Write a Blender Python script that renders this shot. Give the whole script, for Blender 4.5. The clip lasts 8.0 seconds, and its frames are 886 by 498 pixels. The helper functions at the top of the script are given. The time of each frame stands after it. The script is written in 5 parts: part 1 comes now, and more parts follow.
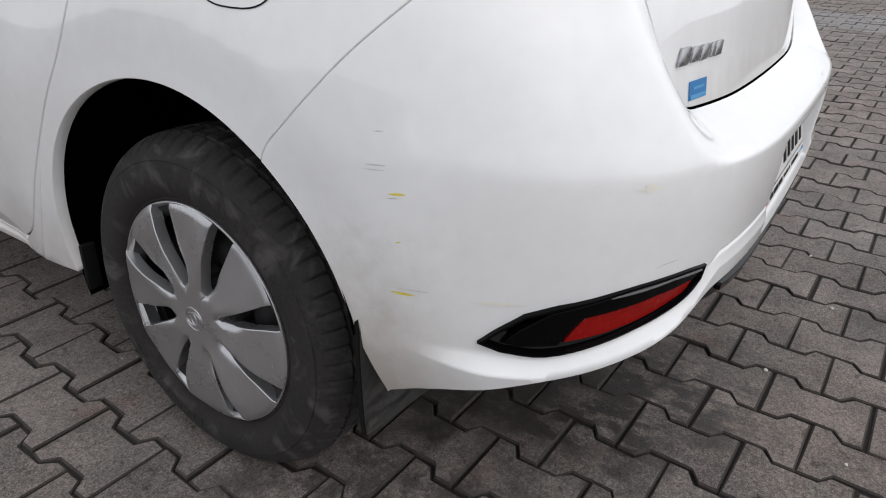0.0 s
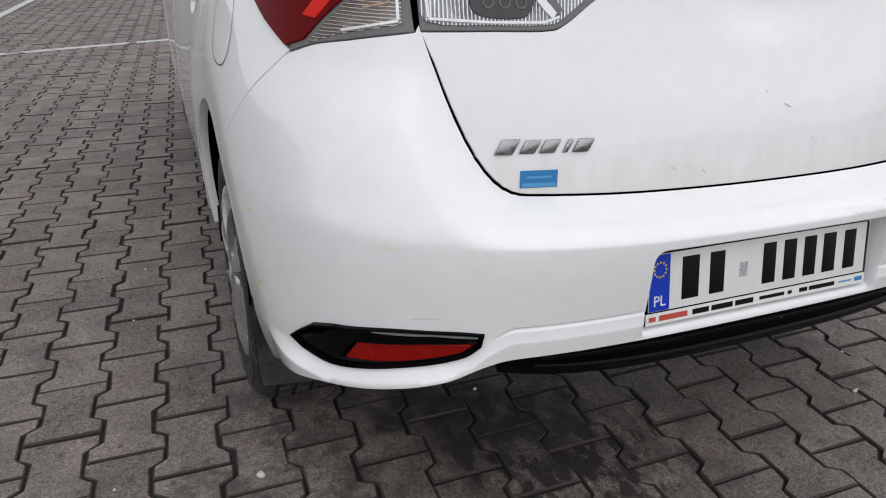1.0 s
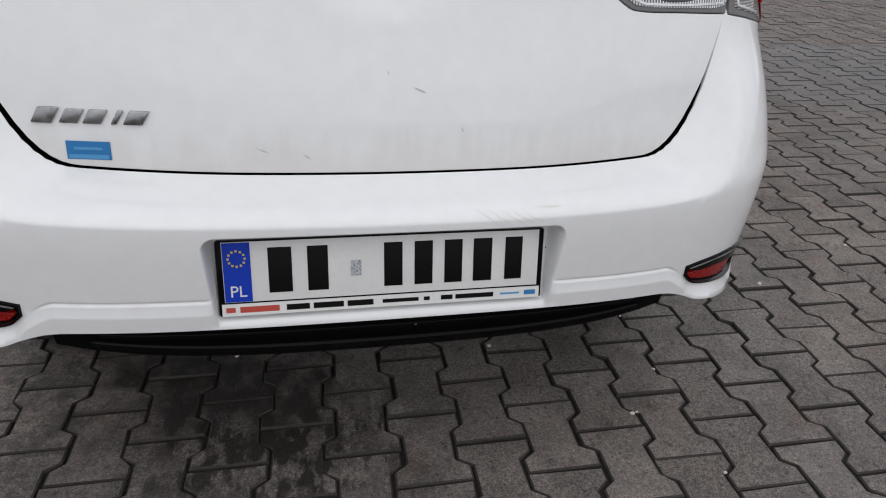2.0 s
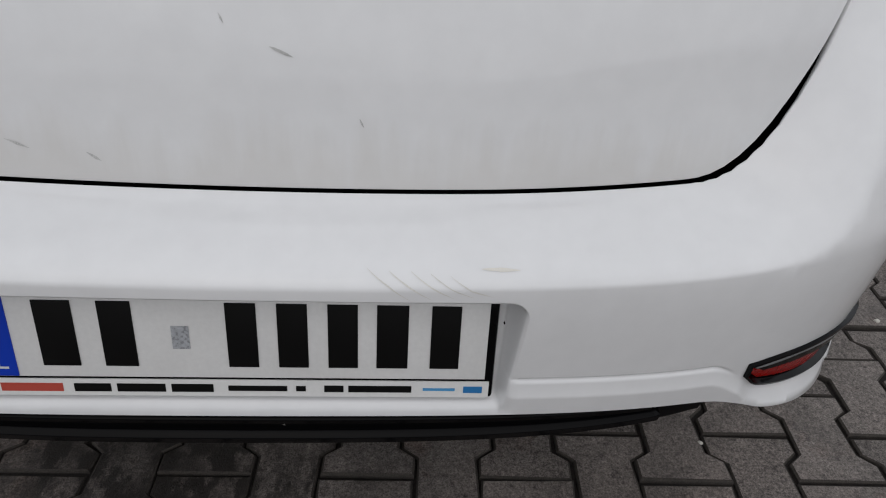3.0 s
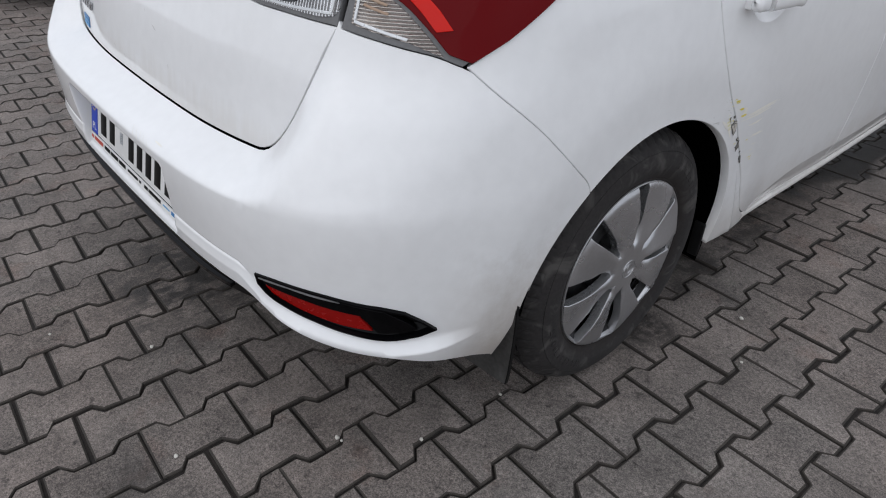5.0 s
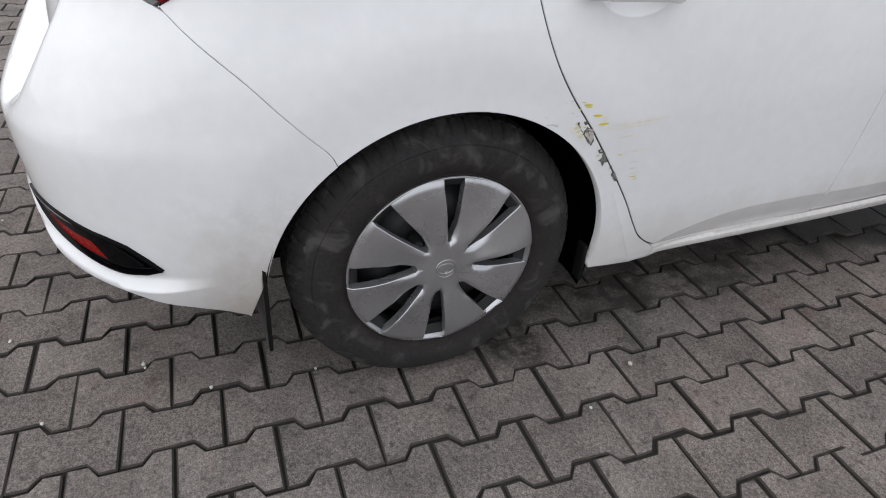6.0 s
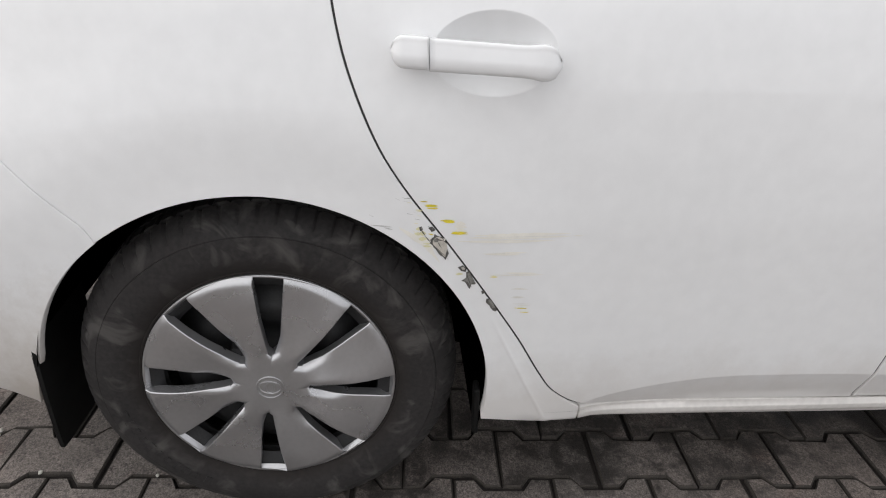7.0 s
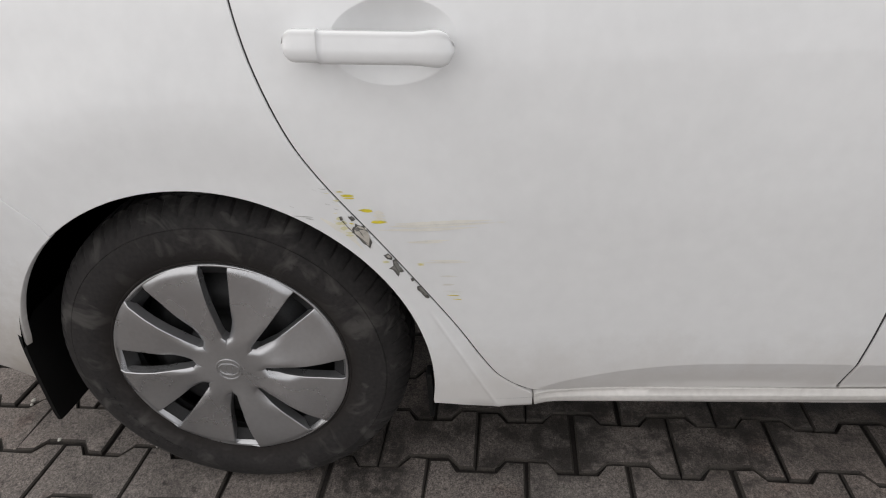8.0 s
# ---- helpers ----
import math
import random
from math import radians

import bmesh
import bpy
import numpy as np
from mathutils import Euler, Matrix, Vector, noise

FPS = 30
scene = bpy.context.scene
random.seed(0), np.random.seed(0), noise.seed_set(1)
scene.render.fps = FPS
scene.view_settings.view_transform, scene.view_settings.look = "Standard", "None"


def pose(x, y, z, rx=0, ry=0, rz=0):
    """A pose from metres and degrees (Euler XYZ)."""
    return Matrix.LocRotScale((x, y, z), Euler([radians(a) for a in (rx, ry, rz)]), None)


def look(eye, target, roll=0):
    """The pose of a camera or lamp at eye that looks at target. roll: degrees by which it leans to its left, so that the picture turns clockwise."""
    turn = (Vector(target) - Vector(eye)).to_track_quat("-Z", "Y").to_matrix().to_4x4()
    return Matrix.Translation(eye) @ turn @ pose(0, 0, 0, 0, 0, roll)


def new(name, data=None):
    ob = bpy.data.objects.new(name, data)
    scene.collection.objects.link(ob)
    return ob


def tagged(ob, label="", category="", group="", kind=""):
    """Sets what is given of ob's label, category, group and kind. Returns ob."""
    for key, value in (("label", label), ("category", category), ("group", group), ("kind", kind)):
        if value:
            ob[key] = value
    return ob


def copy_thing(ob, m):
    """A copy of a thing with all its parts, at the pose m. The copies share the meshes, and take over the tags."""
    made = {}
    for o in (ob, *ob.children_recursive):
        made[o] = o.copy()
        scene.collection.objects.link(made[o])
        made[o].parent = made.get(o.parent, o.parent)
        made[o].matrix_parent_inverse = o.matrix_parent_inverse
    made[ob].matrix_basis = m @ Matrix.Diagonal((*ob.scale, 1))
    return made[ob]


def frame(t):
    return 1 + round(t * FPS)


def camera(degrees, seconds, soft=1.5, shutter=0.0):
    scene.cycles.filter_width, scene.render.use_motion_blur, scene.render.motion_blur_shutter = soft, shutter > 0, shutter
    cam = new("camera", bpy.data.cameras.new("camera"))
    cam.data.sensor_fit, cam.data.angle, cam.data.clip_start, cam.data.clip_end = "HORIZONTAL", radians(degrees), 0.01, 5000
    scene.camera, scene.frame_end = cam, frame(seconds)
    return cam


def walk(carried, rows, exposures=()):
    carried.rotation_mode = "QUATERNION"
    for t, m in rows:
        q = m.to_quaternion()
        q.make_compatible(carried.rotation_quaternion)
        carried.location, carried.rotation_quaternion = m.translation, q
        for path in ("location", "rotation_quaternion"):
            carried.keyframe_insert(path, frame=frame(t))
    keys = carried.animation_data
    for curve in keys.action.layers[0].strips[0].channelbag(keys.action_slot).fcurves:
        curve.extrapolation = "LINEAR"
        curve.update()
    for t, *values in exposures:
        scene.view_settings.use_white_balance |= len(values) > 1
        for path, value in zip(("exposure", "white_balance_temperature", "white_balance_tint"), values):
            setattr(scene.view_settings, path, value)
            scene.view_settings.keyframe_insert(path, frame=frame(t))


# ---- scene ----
from mathutils import geometry

EXPOSURES = [(0.0, 0.28, 6450, 10), (0.5, 0.28, 6450, 10), (1.0, 0.15, 6400, 10), (1.5, 0.03, 6350, 10), (3.0, -0.43, 6400, 10), (3.5, -0.58, 6400, 10), (4.0, -0.60, 6280, 10),
             (4.2, -0.52, 6250, 10), (5.3, 0.20, 6180, 10), (5.5, 0.25, 6200, 10), (6.5, 0.45, 6500, 10), (7.0, 0.44, 6650, 10), (7.5, 0.26, 6700, 10), (8.0, 0.26, 6740, 10)]
PATH = [
    (0.0, (-1.4309, -0.8725, 0.9176), (-0.0733, -0.0025, 0.1175), 2.63),
    (0.3, (-1.3259, -1.0268, 0.9436), (-0.1702, 0.0180, 0.0421), 1.15),
    (0.5, (-1.2386, -1.1402, 0.9588), (-0.2240, 0.0634, 0.0859), 1.74),
    (0.8, (-1.0710, -1.3620, 1.0120), (-0.1720, 0.1780, 0.1070), 4.70),
    (1.0, (-0.9535, -1.4758, 1.0593), (-0.2986, 0.0024, 0.2680), 3.31),
    (1.2, (-0.8080, -1.5570, 1.0960), (-0.1510, 0.1210, 0.2300), 4.50),
    (1.5, (-0.5052, -1.6434, 1.1160), (0.0321, -0.1232, 0.3157), 5.99),
    (1.7, (-0.3376, -1.6808, 1.1343), (0.1332, -0.1722, 0.2726), 5.60),
    (2.8, (0.1283, -1.2881, 1.0397), (0.3408, 0.1777, 0.0169), 4.93),
    (3.0, (0.1532, -1.2203, 1.0351), (0.2899, 0.1991, -0.0634), 4.69),
    (3.5, (0.2869, -1.2342, 1.0523), (0.1242, 0.1742, -0.0567), 1.30),
    (3.8, (0.5320, -1.3410, 1.0980), (0.0830, 0.2740, 0.0070), 1.60),
    (4.0, (0.6758, -1.4038, 1.1659), (0.1820, 0.0396, 0.2106), 0.70),
    (4.2, (0.8278, -1.4081, 1.1652), (0.2092, -0.0201, 0.2004), 1.34),
    (5.3, (1.6617, -0.9478, 1.2280), (0.4118, -0.1420, 0.2139), 0.80),
    (5.5, (1.7509, -0.8438, 1.2222), (0.4340, -0.1423, 0.2154), 1.05),
    (5.8, (1.7870, -0.6500, 1.1800), (0.3650, 0.1410, 0.0170), 4.40),
    (6.0, (1.8442, -0.4399, 1.1786), (0.5086, 0.1429, 0.1220), 3.00),
    (6.3, (1.8370, -0.2610, 1.1160), (0.2590, 0.2860, 0.0170), 3.20),
    (6.5, (1.8237, -0.0700, 1.1043), (0.3540, 0.3149, 0.1389), 4.24),
    (6.8, (1.7880, 0.1160, 1.0940), (0.0800, 0.3660, 0.0840), 3.00),
    (7.0, (1.7275, 0.2084, 1.0750), (0.1505, 0.3442, 0.2179), 1.41),
    (7.2, (1.6730, 0.2750, 1.0650), (-0.0670, 0.3930, 0.0860), 2.50),
    (7.5, (1.6554, 0.3411, 1.0156), (0.1081, 0.3404, 0.0960), -1.16),
    (7.8, (1.6700, 0.3960, 1.0290), (-0.0550, 0.2940, 0.0230), -3.70),
    (8.0, (1.7170, 0.4688, 1.0914), (0.1764, 0.3322, 0.1704), -4.36),
]
cam = camera(67.93, 8.0, soft=1.1)
walk(cam, [(t, look(eye, target, roll)) for t, eye, target, roll in PATH], EXPOSURES)

# ---- daylight: overcast ----
world = bpy.data.worlds.new("overcast_sky")
scene.world = world
world.use_nodes = True
wn, wl = world.node_tree.nodes, world.node_tree.links
wn.clear()
sky = wn.new("ShaderNodeTexSky")
sky.sky_type, sky.sun_disc, sky.sun_elevation, sky.sun_rotation, sky.dust_density = "NISHITA", False, radians(52), radians(200), 4.0
veil = wn.new("ShaderNodeMix")
veil.data_type = "RGBA"
veil.inputs[0].default_value = 0.86
coord = wn.new("ShaderNodeTexCoord")
cloud = wn.new("ShaderNodeTexNoise")
cloud.inputs["Scale"].default_value, cloud.inputs["Detail"].default_value = 2.2, 5
ramp = wn.new("ShaderNodeMapRange")
ramp.inputs[1].default_value, ramp.inputs[2].default_value, ramp.inputs[3].default_value, ramp.inputs[4].default_value = 0.3, 0.7, 6.0, 10.5
grey = wn.new("ShaderNodeCombineColor")
back = wn.new("ShaderNodeBackground")
back.inputs["Strength"].default_value = 0.105
out = wn.new("ShaderNodeOutputWorld")
wl.new(coord.outputs["Generated"], cloud.inputs["Vector"])
wl.new(cloud.outputs["Fac"], ramp.inputs[0])
for i, k in enumerate((0.985, 1.0, 1.04)):
    cast = wn.new("ShaderNodeMath")
    cast.operation = "MULTIPLY"
    cast.inputs[1].default_value = k
    wl.new(ramp.outputs[0], cast.inputs[0])
    wl.new(cast.outputs[0], grey.inputs[i])
wl.new(sky.outputs[0], veil.inputs[6])
wl.new(grey.outputs[0], veil.inputs[7])
wl.new(veil.outputs[2], back.inputs["Color"])
wl.new(back.outputs[0], out.inputs[0])

sun_data = bpy.data.lights.new("sun", "SUN")
sun_data.energy, sun_data.angle, sun_data.color = 0.75, radians(110), (1.0, 0.97, 0.93)
sun = new("sun", sun_data)
sun.matrix_world = look((2, -5, 8), (0, 0, 0))


# ---- materials ----
def mat(name, color, rough=0.5, metal=0.0, coat=0.0, vary=0.0, scale=8.0, bump=0.0, bump_scale=200.0, each=0.0, spec=0.5, trans=0.0, coat_rough=0.04):
    m = bpy.data.materials.new(name)
    m.use_nodes = True
    n, l = m.node_tree.nodes, m.node_tree.links
    p = n["Principled BSDF"]
    p.inputs["Base Color"].default_value = (*color, 1)
    p.inputs["Roughness"].default_value, p.inputs["Metallic"].default_value = rough, metal
    p.inputs["Coat Weight"].default_value, p.inputs["Coat Roughness"].default_value = coat, coat_rough
    p.inputs["Specular IOR Level"].default_value = spec
    p.inputs["Transmission Weight"].default_value = trans
    c = n.new("ShaderNodeTexCoord")
    if vary:
        a, b = n.new("ShaderNodeTexNoise"), n.new("ShaderNodeTexNoise")
        a.inputs["Scale"].default_value, a.inputs["Detail"].default_value = scale, 6
        b.inputs["Scale"].default_value, b.inputs["Detail"].default_value = scale * 14, 4
        add = n.new("ShaderNodeMath")
        add.operation = "ADD"
        r = n.new("ShaderNodeMapRange")
        r.inputs[1].default_value, r.inputs[2].default_value = 0.7, 1.3
        r.inputs[3].default_value, r.inputs[4].default_value = 1 - vary, 1 + vary
        l.new(c.outputs["Object"], a.inputs["Vector"])
        l.new(c.outputs["Object"], b.inputs["Vector"])
        l.new(a.outputs["Fac"], add.inputs[0])
        l.new(b.outputs["Fac"], add.inputs[1])
        l.new(add.outputs[0], r.inputs[0])
        mul = n.new("ShaderNodeVectorMath")
        mul.operation = "SCALE"
        mul.inputs[0].default_value = color
        l.new(r.outputs[0], mul.inputs["Scale"])
        l.new(mul.outputs[0], p.inputs["Base Color"])
        rr = n.new("ShaderNodeMapRange")
        rr.inputs[1].default_value, rr.inputs[2].default_value = 0.3, 0.7
        rr.inputs[3].default_value, rr.inputs[4].default_value = max(rough - 0.08, 0.02), min(rough + 0.10, 1)
        l.new(a.outputs["Fac"], rr.inputs[0])
        l.new(rr.outputs[0], p.inputs["Roughness"])
    if bump:
        t = n.new("ShaderNodeTexNoise")
        t.inputs["Scale"].default_value, t.inputs["Detail"].default_value = bump_scale, 3
        bp = n.new("ShaderNodeBump")
        bp.inputs["Strength"].default_value, bp.inputs["Distance"].default_value = bump, 0.002
        l.new(c.outputs["Object"], t.inputs["Vector"])
        l.new(t.outputs["Fac"], bp.inputs["Height"])
        l.new(bp.outputs[0], p.inputs["Normal"])
    return m


PAINT = mat("white_car_paint", (0.80, 0.805, 0.81), 0.45, coat=1.0, vary=0.03, scale=2.5, coat_rough=0.05)
PAINT_GATE = mat("white_tailgate_paint", (0.80, 0.805, 0.81), 0.45, coat=1.0, vary=0.03, scale=2.5, coat_rough=0.05)
gn, gl = PAINT_GATE.node_tree.nodes, PAINT_GATE.node_tree.links
# streaks of road grime along the foot of the tailgate
g_at, g_sep, g_noise, g_run = gn.new("ShaderNodeNewGeometry"), gn.new("ShaderNodeSeparateXYZ"), gn.new("ShaderNodeTexNoise"), gn.new("ShaderNodeMapRange")
g_map, g_add, g_mix = gn.new("ShaderNodeVectorMath"), gn.new("ShaderNodeMath"), gn.new("ShaderNodeMix")
g_map.operation, g_map.inputs[1].default_value = "MULTIPLY", (34, 3, 5)
g_noise.inputs["Scale"].default_value, g_noise.inputs["Detail"].default_value = 1.0, 5
gl.new(g_at.outputs["Position"], g_map.inputs[0])
gl.new(g_map.outputs[0], g_noise.inputs["Vector"])
gl.new(g_at.outputs["Position"], g_sep.inputs[0])
g_add.operation = "MULTIPLY_ADD"
g_add.inputs[1].default_value = 0.13
gl.new(g_noise.outputs["Fac"], g_add.inputs[0])
gl.new(g_sep.outputs[2], g_add.inputs[2])
for i, k in enumerate((0.762, 0.815, 0.34, 0.0)):
    g_run.inputs[i + 1].default_value = k
gl.new(g_add.outputs[0], g_run.inputs[0])
g_mix.data_type = "RGBA"
g_mix.inputs[7].default_value = (0.60, 0.57, 0.52, 1)
gl.new(g_run.outputs[0], g_mix.inputs[0])
gl.new(gn["Principled BSDF"].inputs["Base Color"].links[0].from_socket, g_mix.inputs[6])
gl.new(g_mix.outputs[2], gn["Principled BSDF"].inputs["Base Color"])
PAINT_MATTE = mat("white_bumper_paint", (0.79, 0.795, 0.80), 0.45, coat=1.0, vary=0.03, scale=2.5, coat_rough=0.05)


def road_dust(m, colour, low, high, strength, grain, behind=None):
    """Road dust thrown up on the paint, patchy, thickest low down; behind: only from that y on, towards the wheels."""
    n, l = m.node_tree.nodes, m.node_tree.links
    at, sep, noise_tex, run, add, mix = (n.new("ShaderNode" + k) for k in ("NewGeometry", "SeparateXYZ", "TexNoise", "MapRange", "Math", "Mix"))
    noise_tex.inputs["Scale"].default_value, noise_tex.inputs["Detail"].default_value, noise_tex.inputs["Roughness"].default_value = grain, 7, 0.7
    l.new(at.outputs["Position"], noise_tex.inputs["Vector"])
    l.new(at.outputs["Position"], sep.inputs[0])
    add.operation = "MULTIPLY_ADD"
    add.inputs[1].default_value = 0.22
    l.new(noise_tex.outputs["Fac"], add.inputs[0])
    l.new(sep.outputs[2], add.inputs[2])
    for i, k in enumerate((low + 0.11, high + 0.11, strength, 0.0)):
        run.inputs[i + 1].default_value = k
    l.new(add.outputs[0], run.inputs[0])
    amount = run.outputs[0]
    if behind is not None:
        part_of, times = n.new("ShaderNodeMapRange"), n.new("ShaderNodeMath")
        part_of.inputs[1].default_value, part_of.inputs[2].default_value = behind - 0.09, behind + 0.05
        times.operation = "MULTIPLY"
        l.new(sep.outputs[1], part_of.inputs[0])
        l.new(amount, times.inputs[0])
        l.new(part_of.outputs[0], times.inputs[1])
        amount = times.outputs[0]
    mix.data_type = "RGBA"
    l.new(amount, mix.inputs[0])
    l.new(n["Principled BSDF"].inputs["Base Color"].links[0].from_socket, mix.inputs[6])
    mix.inputs[7].default_value = (*colour, 1)
    l.new(mix.outputs[2], n["Principled BSDF"].inputs["Base Color"])


road_dust(PAINT, (0.50, 0.455, 0.41), 0.30, 0.42, 0.38, 9)
road_dust(PAINT_MATTE, (0.38, 0.33, 0.28), 0.34, 0.58, 0.75, 26, behind=-0.46)
GLOSS_BLACK = mat("gloss_black_plastic", (0.0025, 0.0025, 0.003), 0.13, spec=0.09)
BLACK = mat("black_plastic", (0.006, 0.006, 0.006), 0.6, spec=0.2, vary=0.25, scale=10, bump=0.2, bump_scale=600)
SEAM_SHADE = mat("grey_seam_shade", (0.035, 0.035, 0.036), 0.8, vary=0.2, scale=30)
VALANCE = mat("black_valance_plastic", (0.0025, 0.0025, 0.003), 0.32, spec=0.05)
# shade of cavities put into the colour: almost black, without gloss
CAVITY_SHADE = mat("cavity_shade", (0.0015, 0.0015, 0.0015), 1.0, spec=0.0)
# paler flap rubber: daylight on the rear side put into the colour
FLAP_LIT = mat("lit_grey_rubber", (0.085, 0.082, 0.079), 0.65, vary=0.3, scale=8, bump=0.25, bump_scale=300)
TYRE = mat("worn_tyre_rubber", (0.017, 0.0150, 0.0148), 0.85, vary=0.45, scale=9, bump=0.12, bump_scale=200)
# grime rubbed into the wheel's side wall: dark towards the rim, pale dusty smudges further out
tn, tl = TYRE.node_tree.nodes, TYRE.node_tree.links
t_sep, t_len, t_rim, t_dust, t_noise, t_mix, t_mix2 = (tn.new("ShaderNode" + k) for k in ("VectorMath", "VectorMath", "MapRange", "MapRange", "TexNoise", "Mix", "Mix"))
t_sep.operation, t_sep.inputs[1].default_value = "MULTIPLY", (0, 1, 1)
t_len.operation = "LENGTH"
tl.new(tn["Texture Coordinate"].outputs["Object"], t_sep.inputs[0])
tl.new(t_sep.outputs[0], t_len.inputs[0])
for i, k in enumerate((0.214, 0.240, 0.85, 0.0)):
    t_rim.inputs[i + 1].default_value = k
tl.new(t_len.outputs["Value"], t_rim.inputs[0])
t_noise.inputs["Scale"].default_value, t_noise.inputs["Detail"].default_value, t_noise.inputs["Distortion"].default_value = 13, 6, 1.6
tl.new(tn["Texture Coordinate"].outputs["Object"], t_noise.inputs["Vector"])
for i, k in enumerate((0.52, 0.68, 0.0, 0.75)):
    t_dust.inputs[i + 1].default_value = k
tl.new(t_noise.outputs["Fac"], t_dust.inputs[0])
t_mix.data_type = t_mix2.data_type = "RGBA"
tl.new(t_dust.outputs[0], t_mix.inputs[0])
tl.new(tn["Principled BSDF"].inputs["Base Color"].links[0].from_socket, t_mix.inputs[6])
t_mix.inputs[7].default_value = (0.075, 0.070, 0.066, 1)
tl.new(t_rim.outputs[0], t_mix2.inputs[0])
tl.new(t_mix.outputs[2], t_mix2.inputs[6])
t_mix2.inputs[7].default_value = (0.010, 0.0068, 0.0055, 1)
tl.new(t_mix2.outputs[2], tn["Principled BSDF"].inputs["Base Color"])
SILVER = mat("silver_hubcap_paint", (0.47, 0.47, 0.48), 0.30, metal=0.8, coat=0.2, vary=0.05, scale=9)
STEEL = mat("dark_steel_wheel", (0.022, 0.022, 0.023), 0.6, metal=0.2, vary=0.3, scale=20)
CHROME = mat("chrome", (0.62, 0.62, 0.63), 0.16, metal=1.0)
BADGE = mat("worn_dark_chrome", (0.34, 0.34, 0.35), 0.28, metal=1.0, vary=0.3, scale=60)
GREY_TRIM = mat("grey_lamp_trim", (0.135, 0.135, 0.138), 0.35, vary=0.15, scale=12)
RED_GLOW = mat("bright_red_lens", (0.60, 0.012, 0.006), 0.08, spec=0.2)
RED_DARK = mat("dark_red_lens", (0.12, 0.0025, 0.004), 0.05, spec=0.08)
RED_REFLECTOR = mat("red_reflector", (0.26, 0.003, 0.002), 0.22, spec=0.3, vary=0.12, scale=60)


def fluted(name, bright, dark, direction, scale):
    """A clear lens over a reflector with fine flutes: their light and shade painted as pale ridges, dark valleys."""
    m = mat(name, bright, 0.14, metal=0.85, coat=1.0)
    n, l = m.node_tree.nodes, m.node_tree.links
    wave, ridge, mix = n.new("ShaderNodeTexWave"), n.new("ShaderNodeMapRange"), n.new("ShaderNodeMix")
    wave.bands_direction = direction
    wave.inputs["Scale"].default_value, wave.inputs["Distortion"].default_value, wave.inputs["Detail"].default_value = scale, 0.8, 1
    bump = n.new("ShaderNodeBump")
    bump.inputs["Strength"].default_value, bump.inputs["Distance"].default_value = 1.0, 0.003
    spot = n.new("ShaderNodeTexNoise")
    spot.inputs["Scale"].default_value, spot.inputs["Detail"].default_value = 30, 3
    add = n.new("ShaderNodeMath")
    add.operation = "MULTIPLY_ADD"
    add.inputs[1].default_value = 1.1
    l.new(n["Texture Coordinate"].outputs["Object"], wave.inputs["Vector"])
    l.new(n["Texture Coordinate"].outputs["Object"], spot.inputs["Vector"])
    l.new(spot.outputs["Fac"], add.inputs[0])
    l.new(wave.outputs["Fac"], add.inputs[2])
    for i, k in enumerate((0.65, 1.35, 0.0, 1.0)):
        ridge.inputs[i + 1].default_value = k
    l.new(add.outputs[0], ridge.inputs[0])
    mix.data_type = "RGBA"
    mix.inputs[6].default_value, mix.inputs[7].default_value = (*dark, 1), (*bright, 1)
    l.new(ridge.outputs[0], mix.inputs[0])
    l.new(mix.outputs[2], n["Principled BSDF"].inputs["Base Color"])
    l.new(wave.outputs["Fac"], bump.inputs["Height"])
    l.new(bump.outputs[0], n["Principled BSDF"].inputs["Normal"])
    return m


CLEAR = fluted("clear_lamp_reflector", (0.82, 0.82, 0.84), (0.17, 0.17, 0.175), "X", 56)
CLEAR_AMBER = fluted("clear_indicator_reflector", (0.62, 0.57, 0.52), (0.20, 0.16, 0.14), "Z", 64)
BRIGHT = mat("polished_lamp_rim", (0.60, 0.61, 0.62), 0.25, metal=0.7, vary=0.1, scale=40)
SMOKE = mat("smoked_lamp_pod", (0.020, 0.021, 0.023), 0.25, vary=0.3, scale=60, coat=0.2)
AMBER = mat("amber_bulb", (0.34, 0.24, 0.17), 0.25, metal=0.3)
GLASS = mat("tinted_window_glass", (0.012, 0.014, 0.014), 0.04, coat=1.0)
PLATE_WHITE = mat("plate_white", (0.72, 0.72, 0.71), 0.4, vary=0.04, scale=15)
PLATE_BLUE = mat("plate_blue", (0.004, 0.038, 0.42), 0.4, spec=0.25)
PAINT_DUSTY = mat("dusty_white_paint", (0.66, 0.64, 0.615), 0.5, coat=0.3, vary=0.10, scale=6, coat_rough=0.2)
STICKER_BLUE = mat("sticker_blue", (0.02, 0.17, 0.42), 0.4)
STICKER_PALE = mat("sticker_pale_blue", (0.07, 0.29, 0.55), 0.4)
PRINT_BLACK = mat("print_black", (0.0035, 0.0035, 0.0035), 0.5, spec=0.12)
PRINT_RED = mat("print_red", (0.45, 0.06, 0.04), 0.5)
YELLOW = mat("yellow_paint_transfer", (0.68, 0.57, 0.04), 0.6, vary=0.3, scale=80)
PRIMER = mat("exposed_grey_primer", (0.20, 0.195, 0.18), 0.8, vary=0.5, scale=60)
SCRATCH = mat("grey_scratch", (0.52, 0.52, 0.51), 0.8, vary=0.3, scale=60)
BEIGE = mat("faint_beige_scuff", (0.76, 0.74, 0.68), 0.6, vary=0.06, scale=60)
STAR = mat("plate_yellow_star", (0.65, 0.50, 0.04), 0.5)
HOLO = mat("hologram_sticker", (0.45, 0.47, 0.50), 0.3, metal=0.3, vary=0.4, scale=300)
PEBBLE = mat("pale_pebble", (0.55, 0.53, 0.48), 0.8)


